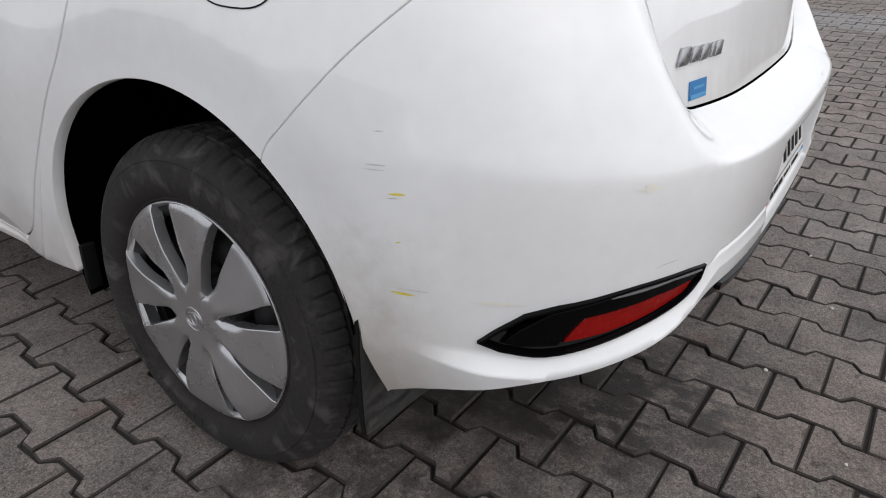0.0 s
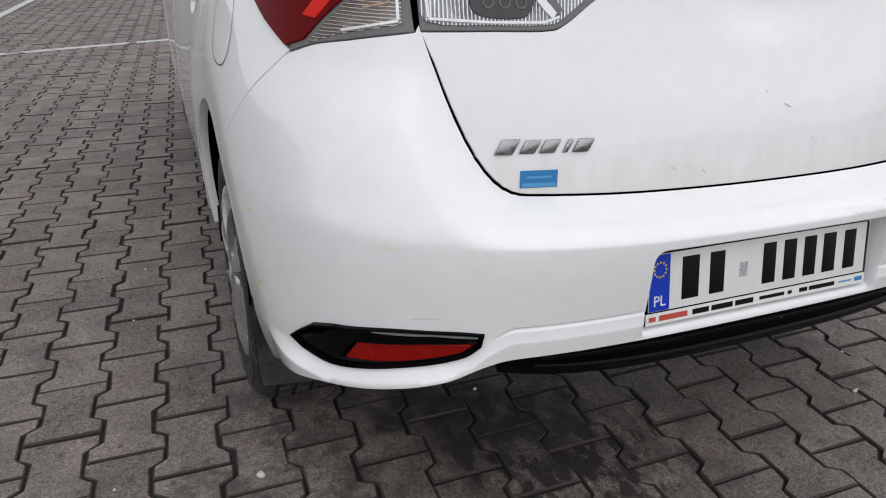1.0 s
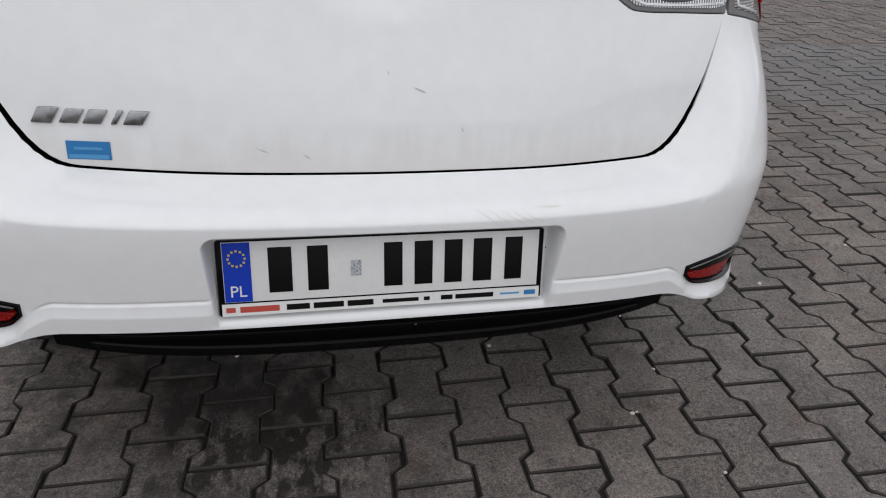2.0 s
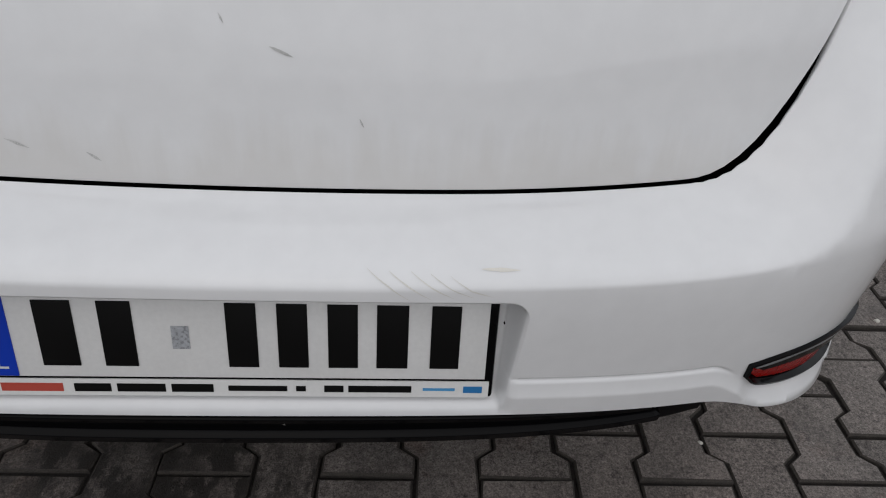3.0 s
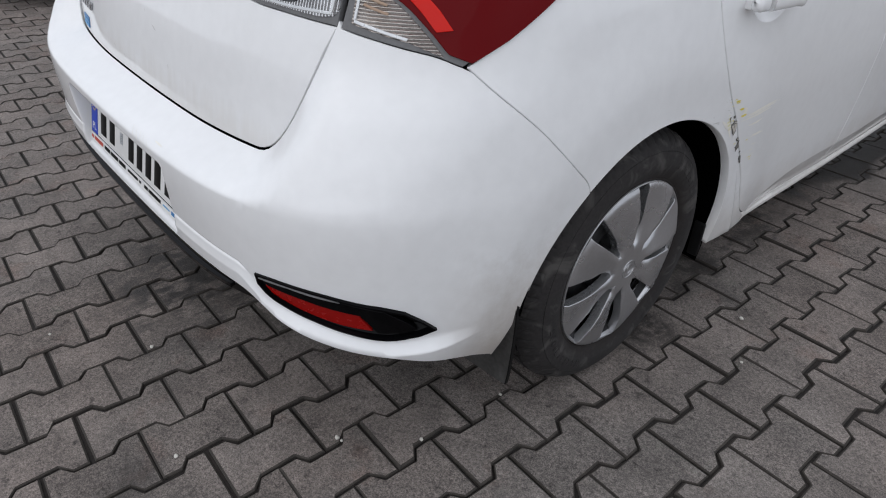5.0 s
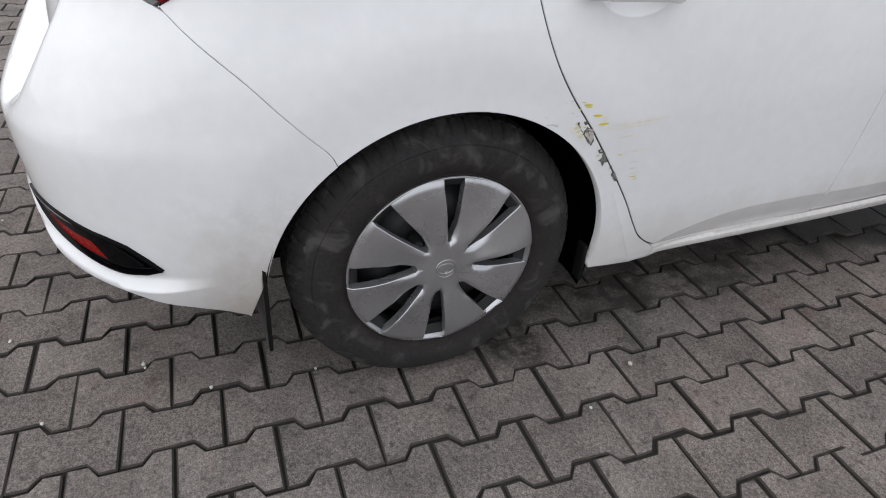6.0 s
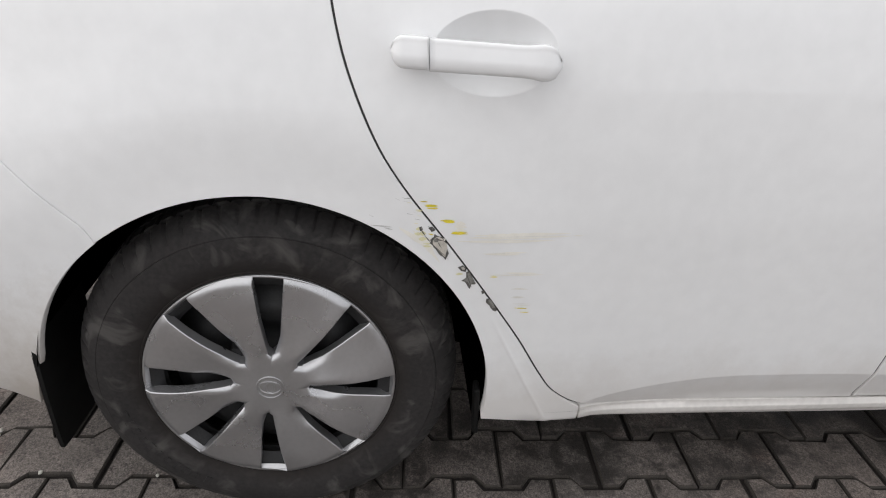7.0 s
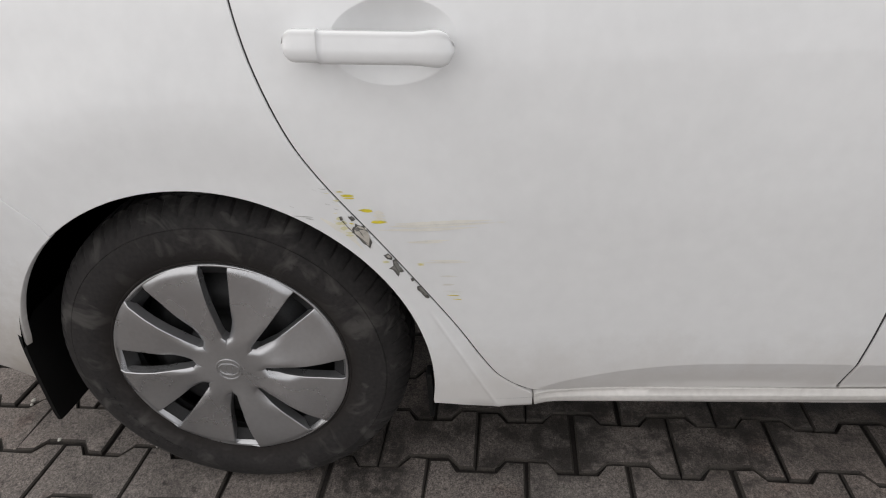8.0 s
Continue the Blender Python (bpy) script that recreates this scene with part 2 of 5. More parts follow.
def paver_material(name, joint=False):
    m = bpy.data.materials.new(name)
    m.use_nodes = True
    n, l = m.node_tree.nodes, m.node_tree.links
    p = n["Principled BSDF"]
    geo, info = n.new("ShaderNodeNewGeometry"), n.new("ShaderNodeObjectInfo")

    def noise_at(scale, detail=5, rough=0.6):
        t = n.new("ShaderNodeTexNoise")
        t.inputs["Scale"].default_value, t.inputs["Detail"].default_value, t.inputs["Roughness"].default_value = scale, detail, rough
        l.new(geo.outputs["Position"], t.inputs["Vector"])
        return t.outputs["Fac"]

    def ranged(value, a, b, c, d):
        r = n.new("ShaderNodeMapRange")
        for i, v in enumerate((a, b, c, d)):
            r.inputs[i + 1].default_value = v
        l.new(value, r.inputs[0])
        return r.outputs[0]

    def math_of(op, a, b):
        t = n.new("ShaderNodeMath")
        t.operation = op
        for i, v in enumerate((a, b)):
            if isinstance(v, (int, float)):
                t.inputs[i].default_value = v
            else:
                l.new(v, t.inputs[i])
        return t.outputs[0]

    def mix(fac, a, b):
        t = n.new("ShaderNodeMix")
        t.data_type = "RGBA"
        for i, v in ((0, fac), (6, a), (7, b)):
            if isinstance(v, tuple):
                t.inputs[i].default_value = (*v, 1)
            else:
                l.new(v, t.inputs[i])
        return t.outputs[2]

    def stretched(sx, sy, detail=5):
        v = n.new("ShaderNodeVectorMath")
        v.operation = "MULTIPLY"
        v.inputs[1].default_value = (sx, sy, 1)
        l.new(geo.outputs["Position"], v.inputs[0])
        t = n.new("ShaderNodeTexNoise")
        t.inputs["Scale"].default_value, t.inputs["Detail"].default_value, t.inputs["Roughness"].default_value = 1.0, detail, 0.65
        l.new(v.outputs[0], t.inputs["Vector"])
        return t.outputs["Fac"]

    # grain, pits, blotches, a tint of its own for every stone
    chance = math_of("FRACT", math_of("ADD", info.outputs["Random"], geo.outputs["Random Per Island"]), 0)
    grain = math_of("MULTIPLY", ranged(noise_at(300, 3, 0.8), 0.36, 0.64, 0.48, 1.52), ranged(noise_at(120, 3, 0.7), 0.34, 0.66, 0.68, 1.32))
    level = math_of("ADD", grain, ranged(chance, 0, 1, -0.16, 0.14))
    level = math_of("MULTIPLY", level, ranged(noise_at(7, 6, 0.65), 0.3, 0.7, 0.68, 1.26))
    level = math_of("MULTIPLY", level, ranged(noise_at(44, 4, 0.65), 0.58, 0.70, 1.0, 0.42))
    warm = mix(ranged(noise_at(1.3, 3), 0.35, 0.65, 0, 1), (0.176, 0.147, 0.131), (0.162, 0.144, 0.132))
    warm = mix(ranged(noise_at(5.5, 5), 0.58, 0.70, 0, 0.8), warm, (0.165, 0.122, 0.104))
    warm = mix(ranged(noise_at(4.3, 5, 0.7), 0.36, 0.28, 0, 0.6), warm, (0.128, 0.134, 0.108))
    sc = n.new("ShaderNodeVectorMath")
    sc.operation = "SCALE"
    l.new(warm, sc.inputs[0])
    l.new(level, sc.inputs["Scale"])
    colour = sc.outputs[0]
    # oily run-off below the tail and wet stones under the car, both deepened by painted-in car shade; scattered damp
    # patches
    sep = n.new("ShaderNodeSeparateXYZ")
    l.new(geo.outputs["Position"], sep.inputs[0])

    def patch(cx, cy, ax, ay, bx, by, rough, lo, hi):
        """Darkening round cx, cy: two axes scale the distance, noise frays its edge."""
        dx, dy = math_of("ADD", sep.outputs[0], -cx), math_of("ADD", sep.outputs[1], -cy)
        da = math_of("ADD", math_of("MULTIPLY", dx, ax), math_of("MULTIPLY", dy, ay))
        db = math_of("ADD", math_of("MULTIPLY", dx, bx), math_of("MULTIPLY", dy, by))
        d = math_of("SQRT", math_of("ADD", math_of("MULTIPLY", da, da), math_of("MULTIPLY", db, db)), 0)
        return ranged(math_of("ADD", d, rough), lo, hi, 1, 0)

    fray = ranged(noise_at(11, 6, 0.7), 0.3, 0.7, -0.45, 0.45)
    streak = ranged(stretched(24, 11), 0.42, 0.53, 0.0, 1.0)
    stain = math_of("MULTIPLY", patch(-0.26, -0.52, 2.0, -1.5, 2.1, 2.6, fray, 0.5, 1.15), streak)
    stain_shade = math_of("MULTIPLY", patch(-0.34, -0.38, 2.2, -1.45, 2.9, 4.4, fray, 0.55, 1.05), ranged(noise_at(15, 6, 0.7), 0.34, 0.54, 0.35, 1.0))
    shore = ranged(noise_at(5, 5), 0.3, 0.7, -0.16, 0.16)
    wet_shade = patch(0.44, 2.02, 2.30, 0, 0, 1.00, shore, 0.90, 1.03)
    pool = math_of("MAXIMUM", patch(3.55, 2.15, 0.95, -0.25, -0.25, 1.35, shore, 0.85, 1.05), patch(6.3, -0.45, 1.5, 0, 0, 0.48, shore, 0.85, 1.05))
    pool = math_of("MULTIPLY", math_of("MAXIMUM", math_of("MULTIPLY", wet_shade, 0.8), pool), 0.55)
    # mottled darker stones beside the sill and the wheels
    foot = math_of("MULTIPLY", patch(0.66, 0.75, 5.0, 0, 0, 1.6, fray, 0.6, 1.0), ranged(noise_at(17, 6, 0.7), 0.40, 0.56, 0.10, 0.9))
    mottle = math_of("MULTIPLY", patch(0.80, 0.20, 8.0, 0, 0, 7.0, fray, 0.6, 1.0), ranged(noise_at(40, 5, 0.7), 0.38, 0.56, 0.3, 0.95))
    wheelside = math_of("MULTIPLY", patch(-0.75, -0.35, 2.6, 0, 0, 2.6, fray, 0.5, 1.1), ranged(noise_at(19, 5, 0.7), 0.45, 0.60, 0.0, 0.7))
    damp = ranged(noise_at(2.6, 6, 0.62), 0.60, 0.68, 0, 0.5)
    wet_and_shade = damp
    for more in (stain, stain_shade, wet_shade, pool, foot, mottle, wheelside):
        wet_and_shade = math_of("MAXIMUM", wet_and_shade, more)
    wet_and_shade = math_of("MINIMUM", wet_and_shade, 1)
    colour = mix(math_of("MULTIPLY", wet_and_shade, 0.92), colour, (0.016, 0.013, 0.011))
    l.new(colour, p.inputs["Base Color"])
    l.new(math_of("SUBTRACT", ranged(wet_and_shade, 0, 1, 0.88, 0.50), math_of("MULTIPLY", pool, 0.40)), p.inputs["Roughness"])
    bump = n.new("ShaderNodeBump")
    bump.inputs["Strength"].default_value, bump.inputs["Distance"].default_value = 0.8, 0.0026
    rough_top = math_of("ADD", noise_at(330, 4, 0.7), math_of("MULTIPLY", noise_at(30, 4), 0.8))
    l.new(math_of("MULTIPLY", rough_top, ranged(pool, 0, 1, 1.0, 0.12)), bump.inputs["Height"])
    l.new(bump.outputs[0], p.inputs["Normal"])
    if joint:
        p.inputs["Roughness"].default_value = 0.95
    return m


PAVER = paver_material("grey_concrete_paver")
FAINT = mat("faint_scrape", (0.68, 0.67, 0.63), 0.6, vary=0.1, scale=60)
JOINT = mat("dark_joint_sand", (0.019, 0.015, 0.013), 0.95, vary=0.5, scale=14, bump=0.8, bump_scale=160)
EDGE = mat("dirty_paver_edge", (0.042, 0.036, 0.031), 0.95, vary=0.5, scale=30, bump=0.6, bump_scale=220)
LINE = mat("worn_white_road_paint", (0.42, 0.42, 0.41), 0.8, vary=0.35, scale=9)


# ---- mesh helpers ----
def mesh_object(name, verts, faces, material, parent=None, normals=None, smooth=True, label=""):
    me = bpy.data.meshes.new(name)
    me.from_pydata([tuple(map(float, v)) for v in verts], [], faces)
    me.update()
    me.materials.append(material)
    if smooth:
        me.polygons.foreach_set("use_smooth", [True] * len(me.polygons))
    if normals is not None:
        me.normals_split_custom_set_from_vertices([tuple(map(float, v)) for v in normals])
    ob = new(name, me)
    if parent is not None:
        ob.parent = parent
    return tagged(ob, label) if label else ob


def part(name, bm, material, parent=None, label="", smooth=False):
    me = bpy.data.meshes.new(name)
    bmesh.ops.recalc_face_normals(bm, faces=bm.faces)
    bm.to_mesh(me)
    bm.free()
    me.materials.append(material)
    if smooth:
        me.polygons.foreach_set("use_smooth", [True] * len(me.polygons))
        me.set_sharp_from_angle(angle=radians(38))
    ob = new(name, me)
    if parent is not None:
        ob.parent = parent
    return tagged(ob, label) if label else ob


def empty(name, label, category, **more):
    return tagged(new(name), label, category, **more)


def block(bm, size, at=(0, 0, 0), m=None, bevel=0.0, segments=2):
    """A bevelled box, added to bm."""
    made = bmesh.ops.create_cube(bm, size=1.0)["verts"]
    for v in made:
        v.co = Vector((v.co.x * size[0], v.co.y * size[1], v.co.z * size[2])) + Vector(at)
        if m is not None:
            v.co = m @ v.co
    if bevel:
        edges = {e for v in made for e in v.link_edges}
        bmesh.ops.bevel(bm, geom=list(edges), offset=bevel, segments=segments, affect="EDGES", profile=0.5)
    return bm


def lathe(profile, segments, closed=False, wobble=None):
    """Turns (axial, radius) points about the x axis. Returns vertices and faces."""
    verts, faces, n = [], [], len(profile)
    for i in range(segments):
        a = 2 * math.pi * i / segments
        for j, (x, r) in enumerate(profile):
            k = r + (wobble(i, j) if wobble else 0)
            verts.append((x, k * math.sin(a), k * math.cos(a)))
    for i in range(segments):
        b = (i + 1) % segments
        for j in range(n if closed else n - 1):
            k = (j + 1) % n
            faces.append((i * n + j, i * n + k, b * n + k, b * n + j))
    return verts, faces


def inside(points, poly):
    """Which points lie in the closed polygon."""
    p, q = np.asarray(points, float), np.asarray(poly, float)
    hit = np.zeros(len(p), bool)
    for a, b in zip(q, np.roll(q, -1, 0)):
        if a[1] == b[1]:
            continue
        cross = ((a[1] > p[:, 1]) != (b[1] > p[:, 1])) & (p[:, 0] < (b[0] - a[0]) * (p[:, 1] - a[1]) / (b[1] - a[1]) + a[0])
        hit ^= cross
    return hit


def distance(points, poly):
    p, q = np.asarray(points, float), np.asarray(poly, float)
    best = np.full(len(p), 9.0)
    for a, b in zip(q, np.roll(q, -1, 0)):
        d = b - a
        t = np.clip(((p - a) @ d) / max(d @ d, 1e-12), 0, 1)
        best = np.minimum(best, np.linalg.norm(p - a - t[:, None] * d, axis=1))
    return best


def resample(poly, step, closed=True):
    q = np.asarray(poly, float)
    if closed:
        q = np.vstack([q, q[:1]])
    out = []
    for a, b in zip(q[:-1], q[1:]):
        k = max(1, int(np.ceil(np.linalg.norm(b - a) / step)))
        out += [a + (b - a) * i / k for i in range(k)]
    if not closed:
        out.append(q[-1])
    return np.array(out)


def rounded(points, n=8):
    """A smooth open curve through a few points."""
    p = np.asarray(points, float)
    p = np.vstack([2 * p[0] - p[1], p, 2 * p[-1] - p[-2]])
    t = np.arange(n)[:, None] / n
    out = [.5 * (2 * b + (c - a) * t + (2 * a - 5 * b + 4 * c - d) * t ** 2 + (3 * b - a - 3 * c + d) * t ** 3)
           for a, b, c, d in zip(p[:-3], p[1:-2], p[2:-1], p[3:])]
    return np.vstack(out + [p[-2:-1]])


def shrink(poly, gap):
    """Moves a closed outline inwards (the outline runs anticlockwise)."""
    q = np.asarray(poly, float)
    d = np.roll(q, -1, 0) - np.roll(q, 1, 0)
    d /= np.linalg.norm(d, axis=1, keepdims=True) + 1e-12
    return q + gap * np.stack([-d[:, 1], d[:, 0]], 1)


def area(poly):
    q = np.asarray(poly, float)
    r = np.roll(q, -1, 0)
    return 0.5 * float(np.sum(q[:, 0] * r[:, 1] - r[:, 0] * q[:, 1]))


# ---- the car's skin ----
def sstep(a, b, x):
    t = np.clip((np.asarray(x, float) - a) / (b - a), 0, 1)
    return t * t * (3 - 2 * t)


def spline(keys, z):
    """A smooth curve through (z, value) keys, with no overshoot."""
    k = np.array(keys, float)
    z = np.asarray(z, float)
    a, v = k[:, 0], k[:, 1]
    s = np.diff(v) / np.diff(a)
    m = np.concatenate(([s[0]], np.where(s[1:] * s[:-1] > 0, 2 * s[1:] * s[:-1] / (s[1:] + s[:-1] + 1e-12), 0), [s[-1]]))
    i = np.clip(np.searchsorted(a, z) - 1, 0, len(a) - 2)
    h = a[i + 1] - a[i]
    t = np.clip((z - a[i]) / h, 0, 1)
    return (v[i] * (1 + 2 * t) * (1 - t) ** 2 + m[i] * h * t * (1 - t) ** 2
            + v[i + 1] * t * t * (3 - 2 * t) + m[i + 1] * h * t * t * (t - 1))


# half width of the sides, depth of the tail behind the rear axle, for bumper and tailgate
WIDE = [(0.15, 0.81), (0.2, 0.838), (0.25, 0.85), (0.3, 0.856), (0.42, 0.865), (0.55, 0.8699), (0.63, 0.8711), (0.72, 0.8669), (0.82, 0.8572), (0.9, 0.8455), (0.97, 0.8295),
        (1.02, 0.8035), (1.07, 0.7635), (1.26, 0.6935), (1.39, 0.6235), (1.44, 0.5635), (1.475, 0.4235)]
TAIL = [(.15, .61), (.25, .66), (.294, .688), (.34, .728), (.41, .763), (.46, .770), (.53, .775), (.61, .778), (.65, .776), (.71, .752), (.79, .706),
        (.88, .642), (.95, .617), (1.0, .602), (1.07, .575), (1.26, .52), (1.39, .50), (1.44, .45), (1.475, .30)]
GATE = [(.55, .690), (.69, .677), (.73, .671), (.81, .655), (.89, .631), (.95, .613), (1.0, .600), (1.07, .575), (1.26, .52), (1.39, .50), (1.44, .45), (1.475, .30)]
CABIN = [(.15, 2.3), (.89, 2.3), (.96, 1.9), (1.01, 1.5), (1.07, 1.3), (1.26, 1.0), (1.475, .7)]
NOSE = [(.15, 1.0), (.25, 1.18), (.45, 1.25), (.65, 1.22), (.78, 1.10), (.89, .75), (.96, .80), (1.01, .85), (1.26, .68), (1.41, .5), (1.475, .3)]
QUARTER = math.pi / 2


def gate_edge(x):
    """Height of the tailgate's lower edge at x (its corners are rounded)."""
    x = np.abs(x)
    return .684 + .055 * x * x + .27 * np.clip((x - .452) / .166, 0, 1.25) ** 2.4


def ledge(x, z):
    """0 on the tailgate, 1 on the bumper away from it."""
    slope = (gate_edge(np.abs(x) + .002) - gate_edge(np.abs(x) - .002)) / .004
    d = (gate_edge(x) - z) / np.sqrt(1 + slope * slope)
    t = np.clip(d / .033, 0, 1.4)
    return np.where(t < .6, t, 1 - (1.4 - t) ** 2 / 1.6)


def plan(u, z, wide, tail):
    """Distance of the skin from the middle of the rear axle: a boxy outline with chamfered rear corners."""
    a = np.clip(np.abs(u), 0, QUARTER)
    box = ((np.sin(a) / wide) ** 5 + (np.cos(a) / tail) ** 5) ** (-1 / 5)
    cut = (.939 * tail + .411) / (.7545 * np.sin(a) + .6563 * np.cos(a))
    return (box ** -7.8 + cut ** -7.8) ** (-1 / 7.8)


def surface(u, z):
    """The car's skin: u runs round the car in plan (angle about the rear axle's middle behind it, then metres along the side,
    then the angle round the nose); z is the height."""
    u, z = np.broadcast_arrays(np.asarray(u, float), np.asarray(z, float))
    s, a = np.sign(u), np.abs(u)
    wide, tail, gate = spline(WIDE, z), spline(TAIL, z), spline(GATE, z)
    cabin, nose = spline(CABIN, z), spline(NOSE, z)
    b = np.clip(a, 0, QUARTER)
    x0 = plan(b, z, wide, gate) * np.sin(b)
    mix = ledge(x0, z)
    gate = gate - .006 * sstep(.22, .50, x0) * (1 - sstep(.76, .90, z))  # it bends forwards towards its lower corners
    tail = tail * mix + gate * (1 - mix)
    rho = plan(b, z, wide, tail)
    x, y = rho * np.sin(b), -rho * np.cos(b)
    along = np.clip(a - QUARTER, 0, None)
    bulge = .010 * sstep(0, .40, along) + .012 * sstep(.4, 1.3, along)
    wide, x = wide + bulge, x + bulge
    y = y + np.minimum(along, cabin)
    c = np.clip(along - cabin, 0, QUARTER)
    front = ((np.cos(c) / wide) ** 2.6 + (np.sin(c) / nose) ** 2.6) ** (-1 / 2.6)
    x = np.where(along > cabin, front * np.cos(c), x)
    y = np.where(along > cabin, cabin + front * np.sin(c), y)
    return np.stack([s * x, y, z], -1)


ARCH_Y, ARCH_Z, ARCH_R = 0.0, 0.334, 0.361
# height of the crease over the bumper's lower lip, by distance from the middle
LIP = [(0, .518), (.50, .515), (.545, .492), (.572, .466), (.615, .451), (.66, .438), (.70, .425), (.752, .411), (.80, .416), (.87, .425)]


def plate_side(z):
    """Half width of the number plate's recess at the height z."""
    return .283 - .06 * (.60 - z)


FRONT_AXLE = 2.60


def tuck_line(y):
    """Height of the crease over the tucked-in foot of the doors."""
    return .297 + .056 * (1 - (1 - np.clip((y - .53) / .30, 0, 1)) ** 2) - .008 * sstep(.9, 1.2, y)


def relief(p, u, z):
    """Recesses, lips and flares of the skin, in metres along its normal."""
    x, y = np.abs(p[..., 0]), p[..., 1]
    off = np.zeros_like(z)
    # flared lips of the wheel arches
    for c in (ARCH_Y, FRONT_AXLE):
        d = np.hypot(y - c, z - ARCH_Z)
        off += .0055 * (1 - sstep(.455, .60, d)) - .0035 * np.clip((.462 - d) / .07, 0, 1)
    # lower part of the doors, tucked in
    off -= .013 * np.clip((tuck_line(y) - z) / .060, 0, 1) * sstep(.52, .56, y) * (1 - sstep(2.0, 2.2, y)) * (.45 + .55 * sstep(.268, .2785, z))
    # sill rolled under, fold of the wing beside the door
    off -= .008 * sstep(0, .020, .260 - z) * sstep(.30, .40, y) * (1 - sstep(2.0, 2.2, y))
    off += .0016 * np.exp(-((y - .372 - (.465 - z) * .474) / .004) ** 2) * (1 - sstep(.44, .50, z)) * (y > 0)
    # finger bowls behind the door handles
    for c in (.342, 1.30):
        r = ((y - c - .005) / .084) ** 2 + ((z - .890) / .054) ** 2
        off -= .022 * np.clip(1 - r, 0, 1) ** 1.05
    tail = (y < -.3)
    # number plate recess with rounded upper corners
    qx, qz = x - plate_side(z) + .022, z - .628 + .022
    d = np.hypot(np.clip(qx, 0, None), np.clip(qz, 0, None)) + np.minimum(np.maximum(qx, qz), 0) - .022
    mask = sstep(0, .009, -d) * sstep(.467, .476, z)
    deep = np.clip(np.abs(y) - (.7332 + (.594 - z) * .25) + .010, 0, 1)
    off -= np.where(tail, mask * deep, 0)
    # lower lip: a ledge under the crease that flares out below the reflectors
    crease = spline(LIP, x)
    beside = sstep(.268, .285, x)
    flare = (.006 + .014 * sstep(.50, .66, x)) * (1 - sstep(-.55, -.43, y))
    step = np.clip((crease - z) / .022, 0, 1)
    off += np.where(tail, flare * (.6 * step + .4 * step * step) * np.maximum(beside, 1 - sstep(.465, .474, z))
                    - .0030 * beside * (1 - sstep(.50, .54, x)) * np.exp(-((z - crease) / .0022) ** 2), 0)
    # hand recess of the tailgate
    r = (x / .140) ** 2 + ((z - .988) / .092) ** 2
    off -= np.where(tail & (z > .8), .011 * np.clip(1 - r, 0, 1) ** 2, 0)
    return off


def skin(u, z, lift=0.0):
    """Places and normals of the skin."""
    u, z = np.asarray(u, float), np.asarray(z, float)

    def normal(f):
        e = 1e-3
        n = np.cross(f(u + e, z) - f(u - e, z), f(u, z + e) - f(u, z - e))
        return n / (np.linalg.norm(n, axis=-1, keepdims=True) + 1e-12)

    base = normal(surface)

    def full(uu, zz):
        p = surface(uu, zz)
        return p + (relief(p, uu, zz) + lift)[..., None] * base

    return full(u, z), normal(full)


def rear(x, z):
    """u of the point of the tail at x, z."""
    x, z = np.broadcast_arrays(np.asarray(x, float), np.asarray(z, float))
    a, b = np.zeros(x.shape), np.full(x.shape, 1.25)
    for _ in range(30):
        c = (a + b) / 2
        low = surface(c, z)[..., 0] < np.abs(x)
        a, b = np.where(low, c, a), np.where(low, b, c)
    return np.sign(x) * a


def gate_u(x, z):
    """u where the tailgate's own surface has x at the height z."""
    x, z = np.asarray(x, float), np.asarray(z, float)
    wide, gate = spline(WIDE, z), spline(GATE, z)
    a, b = np.zeros(x.shape), np.full(x.shape, 1.3)
    for _ in range(30):
        c = (a + b) / 2
        low = plan(c, z, wide, gate) * np.sin(c) < np.abs(x)
        a, b = np.where(low, c, a), np.where(low, b, c)
    return np.sign(x) * a


def flank(y, z):
    """u of the point of the right side at y, z."""
    y, z = np.broadcast_arrays(np.asarray(y, float), np.asarray(z, float))
    a, b = np.full(y.shape, .5), np.full(y.shape, QUARTER)
    for _ in range(30):
        c = (a + b) / 2
        low = surface(c, z)[..., 1] < y
        a, b = np.where(low, c, a), np.where(low, b, c)
    return np.where(y < 0, a, QUARTER + y)


def on_rear(points):
    p = np.asarray(points, float)
    return np.stack([rear(p[:, 0], p[:, 1]), p[:, 1]], 1)


def on_side(points):
    p = np.asarray(points, float)
    return np.stack([flank(p[:, 0], p[:, 1]), p[:, 1]], 1)


def mirror(poly):
    q = np.array(poly, float)[::-1]
    q[:, 0] *= -1
    return q


